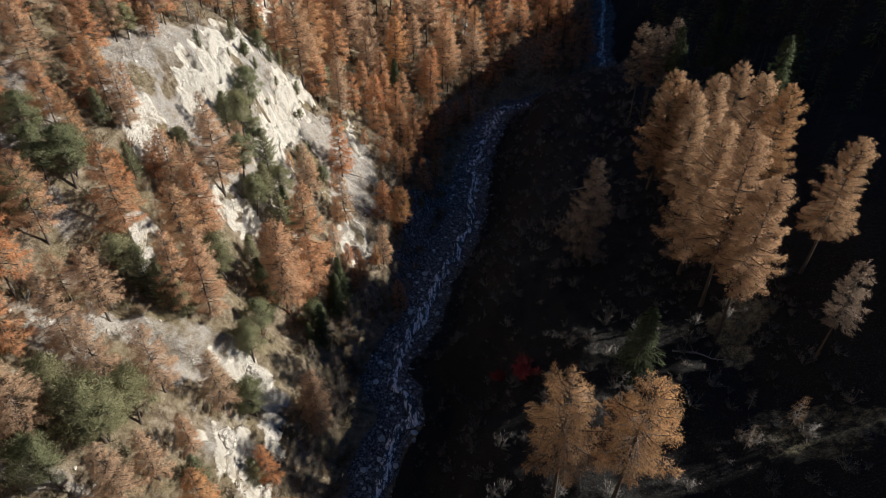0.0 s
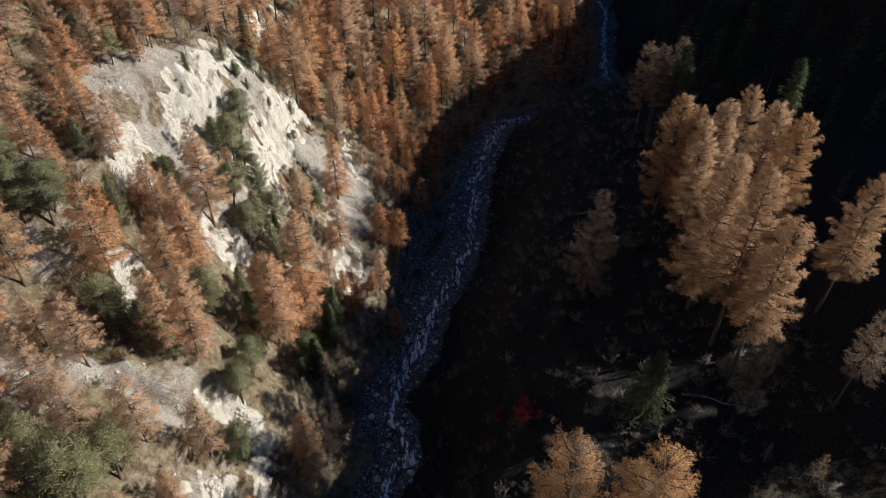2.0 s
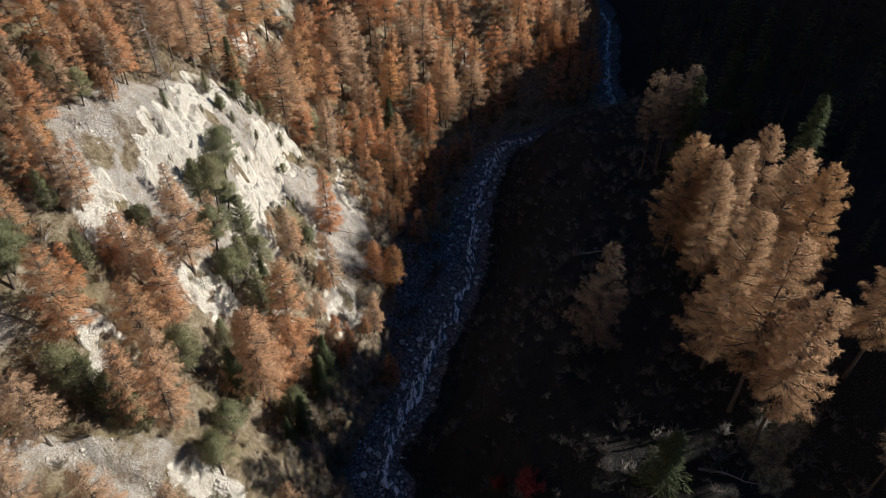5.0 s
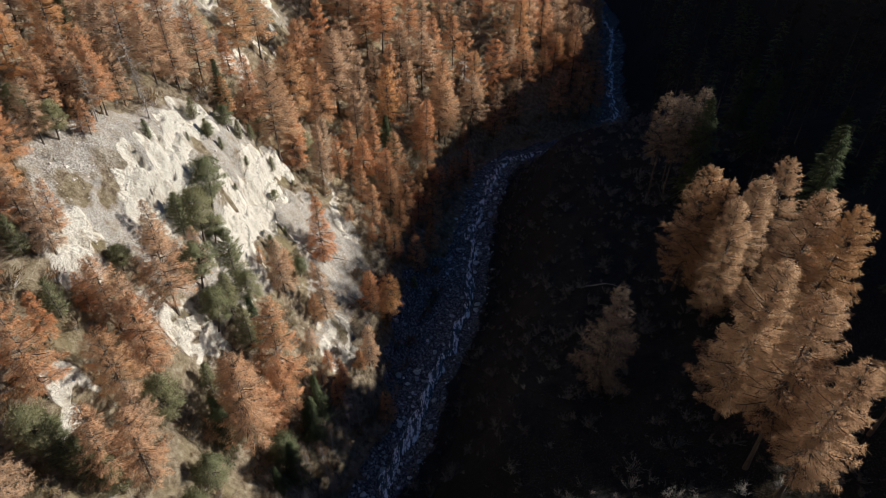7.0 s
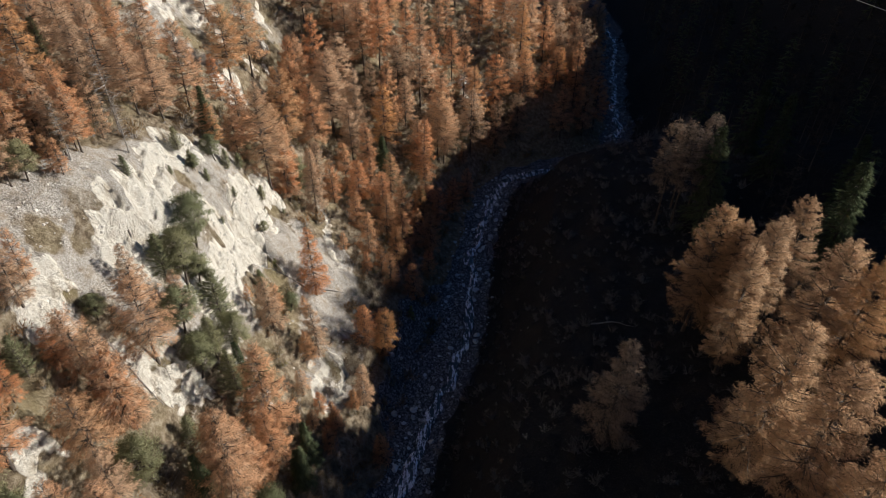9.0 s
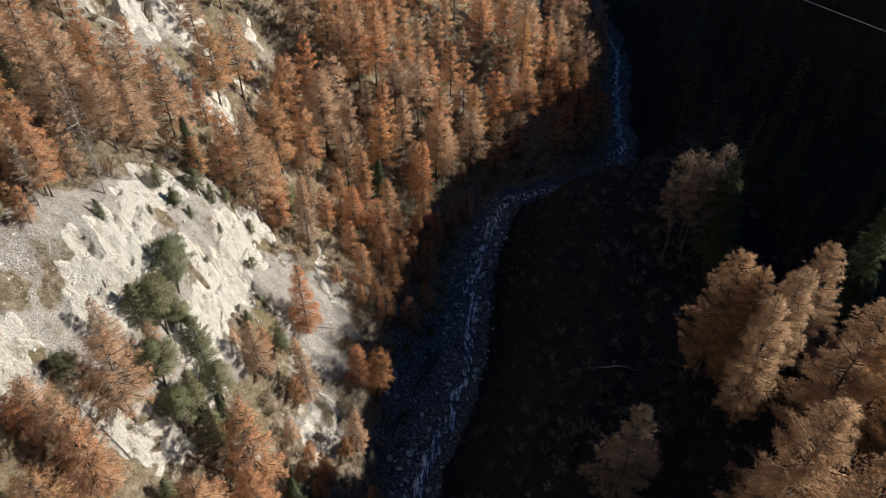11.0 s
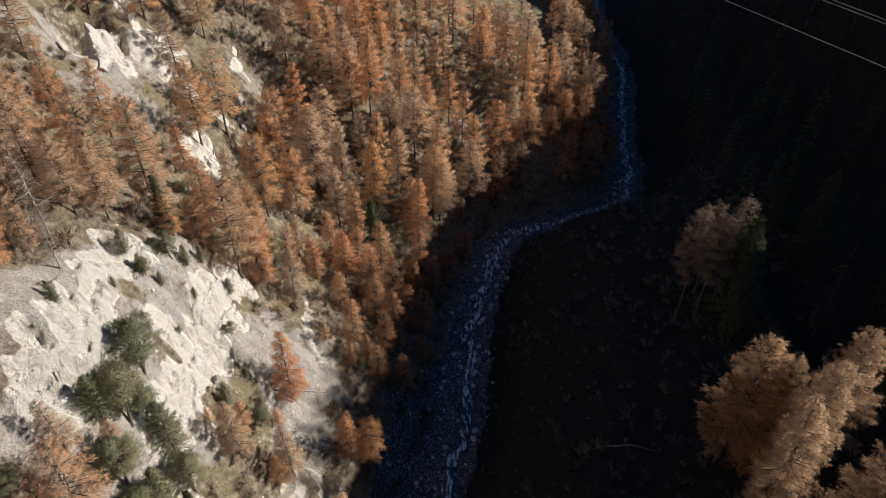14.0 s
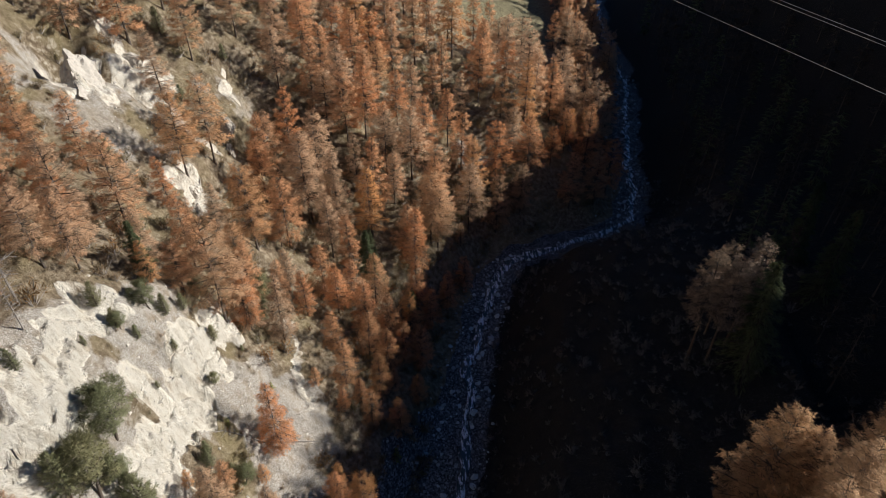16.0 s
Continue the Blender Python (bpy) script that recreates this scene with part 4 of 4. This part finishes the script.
grove("spruce", 3, ((-13.4, 167.5, 13.1), (-3.8, 161.2, 7.6), (-40, 130.5, 9.8), (-29.6, 96.6, 9.8), (-30.8, 79.1, 11.7), (-20.3, 91.6, 10.8), (-20.8, 88, 10.7), (32.6, 260.1, 7.6), (-13.9, 175.8, 7.5), (-22.4, 79.7, 10.5)), "dark green spruce between the orange larches", "spruce tree", "spruces")
grove("sapling", 2, ((-5.3, 128.1, 3.7), (-29.7, 120.2, 2), (-25.5, 129.3, 1.8)), "bright yellow-green young spruce on the gravel bank", "sapling", "saplings")
grove("bare_tree", 3, ((-47.8, 116.7, 14.8), (-53.7, 112.4, 7.3), (-23, 53.7, 7.1), (-17.6, 68, 7.5), (-19, 73.9, 6.7), (-14, 83.7, 6), (-15.7, 91.9, 7), (-12.6, 98.2, 6.2), (-49.8, 117.6, 8.8), (-17, 79.3, 7.6)), "bare grey-brown tree with thin twigs", "bare tree", "bare trees")
grove("young_larch", 5, ((-9.4, 96.4, 7.9), (-17.7, 94.6, 6.2), (-19.9, 100, 5.4), (-14.6, 103.2, 5.3), (-10.6, 116.6, 6.3), (-24.8, 94.5, 6.3), (-22.9, 108.2, 7.2), (-16.9, 98.1, 6.3), (-26.4, 85.5, 10.9), (-29.4, 87.6, 9.1)), "small bright orange larch beside the gully", "larch tree", "young larches by the stream")
grove("bare_tree", 3, ((-10.9, 91.5, 6.1), (-12.7, 86.7, 5.1), (-7.9, 101.1, 5.3), (-17.3, 90, 5.2), (-18, 81.7, 6), (-13, 97.7, 5.3), (-21.1, 82.2, 5.2)), "bare grey-brown tree with thin twigs", "bare tree", "bare trees")
grove("spruce", 3, ((-21.1, 87.8, 9.8), (-23.6, 81.5, 7.9), (-23.5, 76, 6.9)), "dark green spruce between the orange larches", "spruce tree", "spruces")
grove("larch", 5, ((-52.5, 97.5, 9.3), (-53.7, 92.4, 10.3), (-52.8, 101.8, 10.2), (-49.2, 114.4, 9.9), (-52, 88.3, 9.1), (-48.4, 88.1, 7.9), (-57.1, 96.6, 9.5), (-49.1, 101.1, 5.4), (-52.6, 85, 10), (-48.4, 106.3, 9), (-52.5, 107.5, 11.1), (-56.6, 104.9, 12.3)), SLOPE, "larch tree", "larches on the sunny slope")
grove("bare_tree", 3, ((-48.8, 104.6, 7.1), (-53.5, 95.2, 6.4), (-50.1, 96.2, 4.5)), "bare grey-brown tree with thin twigs", "bare tree", "bare trees")
grove("pine", 2, ((-40.1, 120.4, 3.6), (-38.6, 121.4, 2.7), (-36.9, 126.9, 3.9), (-35.9, 129.7, 3.5), (-35.5, 123.6, 2.3), (-30.1, 145.5, 5.1), (-36.2, 105.7, 2.6), (-31.1, 115.1, 3.1), (-28.2, 114.7, 3.1), (-30.2, 132.6, 1.6), (-41.4, 115.6, 1.8), (-36.5, 118.3, 1.6), (-67.4, 172.3, 4.8), (-58.7, 195.3, 5.9), (-52.4, 183.2, 3.9), (-47.9, 200, 3.9), (-56.2, 158, 3.7)), "low green mountain pine bush on the scree", "pine bush", "pine bushes on the scree")
grove("young_larch", 5, ((-31.5, 109.4, 3.5), (-24.5, 116.1, 4.5), (-14.3, 120.5, 5.4), (-19.3, 133.4, 4.6), (-11.9, 134.4, 6.2), (-6.3, 140.8, 5.3), (-14.6, 132, 5.4)), "small bright orange larch beside the gully", "larch tree", "young larches by the stream")
grove("pine", 5, ((-54.1, 71.1, 8.3), (-51.5, 73.7, 7.3), (-56, 74.4, 7.4), (-50.9, 83.6, 6.3)), "olive green pine with tufted crown on the sunny slope", "pine tree", "pines on the slope")
grove("larch", 5, ((-47.4, 77, 8), (-45.3, 83.1, 7.2), (-53, 78.5, 10.2), (-55.6, 79.8, 9.4)), SLOPE, "larch tree", "larches on the sunny slope")
grove("bare_tree", 3, ((-20.5, 64.5, 4.9), (-23.8, 66.5, 5.9), (-16.4, 93.7, 6.2), (-10.5, 103.7, 5.3), (-13.6, 83.4, 5.1), (-18, 87.2, 6.1), (-19.3, 74.1, 5)), "bare grey-brown tree with thin twigs", "bare tree", "bare trees")
grove("larch", 5, ((-51.9, 119.5, 13), (-50.3, 121.8, 15), (-47, 122, 12), (-44.6, 124.6, 12), (-48, 106.5, 10), (-50.5, 110, 11)), SLOPE, "larch tree", "larches on the sunny slope")
grove("bare_tree", 3, ((-45.4, 113, 8), (-48.2, 104, 9), (-47.2, 116, 8)), "bare grey-brown tree with thin twigs", "bare tree", "bare trees")
grove("far_larch", 5, ((-26, 200, 19), (-21.2, 200.5, 20), (-17, 203, 19), (-29.5, 203, 18), (-23, 206, 18)), SLOPE, "larch tree", "larches on the sunny slope")
grove("bare_tree", 3, ((-19.9, 62.5, 8), (-18.6, 66, 7), (-21, 68.5, 8), (-17.5, 71, 7), (-19.5, 75, 8), (-22.5, 72, 7), (-16.5, 80, 7), (-19, 84, 7), (-15.5, 88, 7), (-14, 93, 7), (-12.5, 97, 6), (-21.5, 79, 8)),
      "bare grey-brown tree with thin twigs", "bare tree", "bare trees")
grove("bare_tree", 3, ((-37.6, 90.4, 4.5), (43.2, 46.2, 6), (37.2, 44.2, 5), (40, 50, 4)), "small dead tree with pale bare twigs", "bare tree", "bare trees")
grove("red_shrub", 1, ((12.7, 63.8, 3.6), (9.2, 67.2, 2.2)), "dark red leafy shrub on the shaded bank", "shrub", "shrubs")

# ---- woods that fill the slopes ----
rs = np.random.RandomState(5)
tries = rs.uniform((-150, 5), (130, 480), (16000, 2))
hts = terrain(tries[:, 0], tries[:, 1])
ds = from_stream(tries[:, 0], tries[:, 1])[0]
rock, barren = rocky(tries[:, 0], tries[:, 1]), blobs(tries[:, 0], tries[:, 1], SCREE)
grid = {}


def claim(x, y, gap):
    """True, and the place is taken, if nothing stands within the gap."""
    cx, cy = int(x // 6), int(y // 6)
    for i in range(cx - 1, cx + 2):
        for j in range(cy - 1, cy + 2):
            if any((x - a) ** 2 + (y - b) ** 2 < gap * gap for a, b in grid.get((i, j), ())):
                return False
    grid.setdefault((cx, cy), []).append((x, y))
    return True


for x, y in PLACED:
    grid.setdefault((int(x // 6), int(y // 6)), []).append((x, y))
sunny, shady, ridge = [], [], []
single = 0
for (x, y), z, d, r, b in zip(tries, hts, ds, rock, barren):
    u, turn, tone = rs.rand(), rs.uniform(0, 6.28), rs.rand()
    if d < -8 and r < 0.2 and b < (0.75 if y < 100 else 0.4):
        if ((x - MEADOW[0]) / MEADOW[2]) ** 2 + ((y - MEADOW[1]) / MEADOW[3]) ** 2 < 1 or (262 < y < 312 and -4 < x < 50) or (92 < y < 128 and x > -48) or (x > -30 and y < 136 and tone > 0.5) or x < -68 - 0.22 * max(y - 123, 0) or x < -14 - 0.583 * y - 0.446 * (114 - z) or y > 402 or (52 < y < 61 and -52 < x < -33):
            continue
        if ((x + 60) / 15) ** 2 + ((y - 170) / 15) ** 2 < 1 or (abs(y - 196) < 5 and -44 < x < -24) or (abs(x + 40) < 3.5 and abs(y - 166) < 8):
            continue
        if not claim(x, y, 5.4 + 1.8 * tone if y > 138 else 4.0):
            continue
        if y < 94 and tone < 0.35:
            plant("pine", int(u * 4.99), x, y, 5 + 5 * u, turn, "olive green pine with tufted crown on the sunny slope", "pine tree", "pines on the slope")
            continue
        if x > -24 and 128 <= y < 166:
            plant("young_larch", int(u * 4.99), x, y, 8 + 5 * u, turn, "small bright orange larch beside the gully", "larch tree", "young larches by the stream")
            continue
        h = 13 + 9 * u if y > 138 else 10 + 6 * u
        if y < 94 or (single < 130 and y < 223 and x > -70):
            single += 1
            plant("far_larch" if y > 160 else "larch", int(u * 4.99), x, y, h, turn, SLOPE, "larch tree", "larches on the sunny slope")
        else:
            sunny.append((int(tone * 4.99), x, y, z, h, turn, tone))
    # three strips stay clear of trees so sun reaches the terrace
    elif min(abs(y - 0.158 * (x - 60) - q) for q in (47, 63, 70.5)) > 3.4 and d > 12 and 56 < x < 112 and (y < 40 or x > 60 + 0.12 * max(y - 130, 0)) and y < 345:
        if claim(x, y, 6.5):
            shady.append((int(tone * 4.99), x, y, z, max(4, min(13 + 7 * u, float(shade_line(x, y)) - z - 5)), turn, tone))
# unseen wood added along the ridge for shade, with gaps for sun patches
for y in np.arange(18, 300, 2.6):
    for x in (124, 131, 139):
        px, py = x + rs.uniform(-2, 2), y + rs.uniform(-1, 1)
        y0 = py - 0.158 * (px - 60)
        if min(abs(y0 - 47) + 0.8, abs(y0 - 63) + 0.8, abs(y0 - 70.5) + 0.3) < 2.2 or rs.rand() < 0.08:
            continue
        pz = float(terrain(np.array([px]), np.array([py]))[0])
        ridge.append((int(rs.rand() * 2.99), px, py, pz, float(np.interp(y0, (9, 75, 78, 97, 103, 116, 122, 161, 175, 310), (5, 5, 6, 5, 4, 4, 12, 12, 10, 8))) * rs.uniform(0.75, 1.15), rs.uniform(0, 6.28), rs.rand()))
wood("larch_wood", [("wood_larch", i) for i in range(5)], sunny, "dense wood of orange larches up the sunny valley side", "wood")
wood("shaded_wood", [("dim_larch", 0), ("dim_larch", 1), ("wood_spruce", 0), ("dim_larch", 2), ("dim_larch", 3)], shady, "wood of spruces and shade-coloured larches on the shaded mountainside", "wood")

wood("ridge_wood", [("dim_larch", 4), ("wood_spruce", 1), ("dim_larch", 3)], ridge, "unseen wood added on the ridge to shade the mountainside", "wood")

# ---- undergrowth ----
tries = rs.uniform((-75, 32), (70, 250), (6200, 2))
hts = terrain(tries[:, 0], tries[:, 1])
ds = from_stream(tries[:, 0], tries[:, 1])[0]
rock, barren = rocky(tries[:, 0], tries[:, 1]), blobs(tries[:, 0], tries[:, 1], SCREE)
left_spots, right_spots = [], []
for (x, y), z, d, r, b in zip(tries, hts, ds, rock, barren):
    u, turn, tone = rs.rand(), rs.uniform(0, 6.28), rs.rand()
    if d < (-4.6 if y < 111 else -6.5) and r < 0.3 and b < 0.45 + 0.5 * (u < 0.22):
        left_spots.append((int(tone * 2.99), x, y, z, 0.8 + 2.6 * u * u, turn, tone))
    elif 3.6 < d < 60:
        right_spots.append((int(tone * 2.99), x, y, z, 0.7 + 1.9 * u * u, turn, tone))
SHRUBS = [("shrub", i) for i in range(3)]
wood("sunny_undergrowth", SHRUBS, left_spots[:2500], "low brown and olive shrubs on the sunny slope", "undergrowth")
wood("shaded_undergrowth", [("dry_shrub", 0), ("dry_shrub", 1), ("dry_shrub", 2)], right_spots[:1400], "low grey-brown shrubs on the shaded bank", "undergrowth")


# ---- stones of the stream bed ----
def stone_mesh(seed):
    """A rough, flattened boulder of 80 faces."""
    bm = bmesh.new()
    bmesh.ops.create_icosphere(bm, subdivisions=2, radius=0.5)
    off = Vector((seed * 3.1, seed * 1.7, 0))
    for v in bm.verts:
        v.co *= 0.8 + 0.5 * noise.noise(v.co * 2.2 + off) + 0.2 * noise.noise(v.co * 5 + off)
        v.co.z *= 0.7
    me = bpy.data.meshes.new("stone")
    bm.to_mesh(me)
    bm.free()
    me.materials.append(STONE)
    return me


STONES = [stone_mesh(i) for i in range(8)]
rs = np.random.RandomState(21)
sy = rs.uniform(52, 314, 9000)
so = rs.normal(0, 3.4, 9000) - np.abs(rs.normal(0, 1.6, 9000)) * (sy < 144) - rs.uniform(0, 11, 9000) * ((sy > 106) & (sy < 140) & (rs.rand(9000) < 0.5))
sx = np.interp(sy, STREAM_Y, STREAM_X) + so * np.where((sy > 186) & (sy < 206), 0.7, 1)
sd = from_stream(sx, sy)[0]
woff, whalf = water_line(sy)
keep = np.where((sd > np.interp(sy, (60, 80, 104, 114, 132, 144), (-5.2, -5.0, -5.2, -12, -14, -8))) & (sd < np.where(sy < 76, 2.6, np.where(sy < 114, 4.0, 5.4))) & (np.abs(sd - woff) > whalf * 0.75 + 0.3 * (rs.rand(len(sy)) > 0.25)))[0][:5200]
sx, sy, size = sx[keep], sy[keep], 0.16 + 0.5 * rs.rand(len(keep)) ** 3
big = rs.rand(len(keep)) < 0.045
size[big] = rs.uniform(0.6, 1.5, big.sum())
sz = terrain(sx, sy)
order = np.argsort(-size)
named = 0
rest = []
for i in order:
    if named < 280 and 54 < sy[i] < 229:
        ob = new("stone", STONES[i % 8])
        ob.parent = ground
        s = size[i]
        ob.matrix_basis = Matrix.LocRotScale((sx[i], sy[i], sz[i] + 0.12 * s), Euler((rs.uniform(-.3, .3), rs.uniform(-.3, .3), rs.uniform(0, 6.28))), (s * rs.uniform(0.8, 1.3), s, s * rs.uniform(0.7, 1.1)))
        named += 1
    else:
        rest.append(i)
tet = np.array([(-.5, -.35, -.2), (.5, -.3, -.2), (.42, .4, -.2), (-.38, .45, -.2), (-.3, -.2, .28), (.28, -.22, .22), (.25, .2, .32), (-.22, .26, .2)])
box = np.array([(0, 1, 5, 4), (1, 2, 6, 5), (2, 3, 7, 6), (3, 0, 4, 7), (4, 5, 6, 7)])
verts, faces = [], []
for k, i in enumerate(rest):
    a, s = rs.uniform(0, 6.28), size[i]
    p = tet * (1 + rs.uniform(-.25, .25, tet.shape)) * s * 1.2
    verts.append(np.stack([p[:, 0] * math.cos(a) - p[:, 1] * math.sin(a) + sx[i], p[:, 0] * math.sin(a) + p[:, 1] * math.cos(a) + sy[i], p[:, 2] + sz[i] + 0.05], -1))
    faces.append(box + k * 8)
tagged(mesh_object("stream_gravel", np.concatenate(verts).tolist(), np.concatenate(faces).tolist(), STONE), "grey rounded stones and gravel of the stream bed", "gravel", kind="stuff")


# ---- broken limestone on the scree ----
bx, by = rs.uniform(-66, -10, 16000), rs.uniform(38, 195, 16000)
weight = np.maximum(blobs(bx, by, SCREE), rocky(bx, by))
keep = np.where(weight > 0.3 + 0.5 * rs.rand(16000))[0][:1700]
bx, by, size = bx[keep], by[keep], 0.08 + 0.38 * rs.rand(len(keep)) ** 5
bz = terrain(bx, by)
verts, faces = [], []
for k in range(len(keep)):
    a, q = rs.uniform(0, 6.28), size[k]
    p = tet * (1 + rs.uniform(-.3, .3, tet.shape)) * q * 1.4
    verts.append(np.stack([p[:, 0] * math.cos(a) - p[:, 1] * math.sin(a) + bx[k], p[:, 0] * math.sin(a) + p[:, 1] * math.cos(a) + by[k], p[:, 2] + bz[k] + 0.08 * q], -1))
    faces.append(box + k * 8)
tagged(mesh_object("limestone_debris", np.concatenate(verts).tolist(), np.concatenate(faces).tolist(), LIMESTONE), "pale broken limestone blocks strewn over the scree", "debris", kind="stuff")


def outcrop(x, y, length, width, height, seed, turn=0.0, label="jagged pale limestone outcrop on the slope"):
    """A craggy rock: a ball pushed out and in along upright joints, sunk into the slope."""
    bm = bmesh.new()
    bmesh.ops.create_icosphere(bm, subdivisions=5, radius=0.62)
    r = random.Random(seed)
    off = Vector((seed * 4.3, seed * 2.9, seed))
    planes = [((rand_unit(r) + Vector((0, 0, 0.15))).normalized(), r.uniform(0.24, 0.46)) for _ in range(26)]
    for v in bm.verts:
        p = v.co * (1 + 0.3 * noise.noise(v.co * 3 + off))
        for n, d in planes:
            over = p.dot(n) - d - 0.05 * noise.noise(p * 9 + off)
            if over > 0:
                p = p - n * (over * 0.93)
        p = p * (1 + 0.10 * noise.noise(Vector((p.x * 9, p.y * 9, p.z * 3)) + off) + 0.05 * noise.noise(p * 26 + off))
        v.co = Vector((p.x * length, p.y * width, p.z * height)) * 1.3
    ob = mesh_from(bm, "rock_outcrop", LIMESTONE)
    z = float(terrain(np.array([x]), np.array([y]))[0])
    ob.matrix_basis = pose(x, y, z - (0.34 if height < 8 else 0.16) * height, 0, 0, turn)
    return tagged(ob, label, "rock", "outcrops")


def mesh_from(bm, name, material):
    me = bpy.data.meshes.new(name)
    bm.to_mesh(me)
    bm.free()
    me.materials.append(material)
    return new(name, me)


for i, (x, y, l, w, h) in enumerate(((-65.2, 173.2, 8, 9, 11.5), (-45.6, 160.7, 4, 5, 5), (-45.4, 184.9, 4, 6, 5), (-62.5, 185, 3, 9, 5), (-30.5, 63.3, 3, 3.5, 3.5), (-28.7, 61.7, 2.5, 3, 3), (-26.9, 56.9, 3, 4, 3.5),
                                     (-31.7, 52.2, 4, 4, 3), (-43.9, 181.2, 3, 5, 4), (-46.2, 164.6, 3, 3, 3.5), (-41.5, 88.2, 2.5, 3, 2.5), (-19.3, 105.5, 3, 3, 3))):
    outcrop(x, y, l, w, h, i + 1, 25 * i)


def fallen_tree(x0, y0, x1, y1, radius, twigs, label):
    """A dead stem on the ground, with stubs of its branches."""
    r = random.Random(int(abs(x0 * 10)))
    n = 7
    px, py = np.linspace(x0, x1, n), np.linspace(y0, y1, n)
    pz = terrain(px, py)
    points = [Vector((a, b, c + radius * 0.8)) for a, b, c in zip(px, py, pz)]
    verts, faces = [], []
    tube(verts, faces, points, [radius * (1 - 0.8 * i / (n - 1)) for i in range(n)], 7)
    ob = new("fallen_tree")
    mesh_object("trunk", verts, faces, GREY_BARK, ob, True)
    for k in range(twigs):
        f = r.uniform(0.25, 0.98) * (n - 1)
        p = points[int(f)].lerp(points[min(int(f) + 1, n - 1)], f % 1)
        q = p + Vector((r.uniform(-1, 1), r.uniform(-1, 1), r.uniform(0.2, 1.0))).normalized() * r.uniform(0.6, 1.8)
        verts, faces = [], []
        tube(verts, faces, [p, (p + q) / 2 + Vector((0, 0, 0.08)), q], [0.05, 0.035, 0.01], 4)
        mesh_object("branch", verts, faces, GREY_BARK, ob)
    return tagged(ob, label, "fallen tree", "fallen trees")


fallen_tree(-22.2, 123.3, -31.8, 118.1, 0.2, 22, "dead grey larch fallen across the scree below the lone tree")
fallen_tree(-21.7, 123.5, -16.6, 126, 0.16, 0, "bare thin log lying on the pale scree")
fallen_tree(-18, 117, -11.2, 116.4, 0.18, 6, "grey log lying on the bank under two larches")
fallen_tree(-42.7, 88.5, -37.6, 87, 0.2, 10, "dead grey log among the slope's shrubs")
for x0, y0, x1, y1 in ((-37.8, 195, -27.8, 196.5), (-37.4, 195.7, -27.1, 196), (-32.8, 195.8, -23.1, 197.5), (-31.3, 196.1, -22.4, 197.1), (-28.4, 194.9, -21.5, 195.3)):
    fallen_tree(x0, y0, x1, y1, 0.24, 5, "dark weathered log piled in the wooded ravine")
fallen_tree(27.7, 109.9, 34.6, 108.6, 0.18, 4, "pale bare log on the shaded bank")
fallen_tree(34.3, 62.4, 41.6, 58.8, 0.2, 6, "dead log in the dry grass of the terrace")


def power_line(a, b, sag, label):
    """A wire hung between two points beyond the view."""
    verts, faces = [], []
    points = []
    for i in range(41):
        f = i / 40
        p = Vector(a).lerp(Vector(b), f)
        p.z -= sag * 4 * f * (1 - f)
        points.append(p)
    tube(verts, faces, points, [0.035] * 41, 5)
    return tagged(mesh_object("power_line", verts, faces, WIRE), label, "power line", "power lines")


WIRE, _nt, _b = node_material("wire_metal")
_b.inputs["Base Color"].default_value, _b.inputs["Metallic"].default_value, _b.inputs["Roughness"].default_value = (0.62, 0.62, 0.62, 1), 0.9, 0.45
for a, b in (((-48, 287.1, 119.4), (208, -66.6, 65.2)), ((-38, 294, 120.7), (218, -59.7, 66.5)), ((-37.2, 294.4, 120.9), (218.8, -59.3, 66.8))):
    power_line(a, b, 0.0, "thin grey overhead power line across the valley")
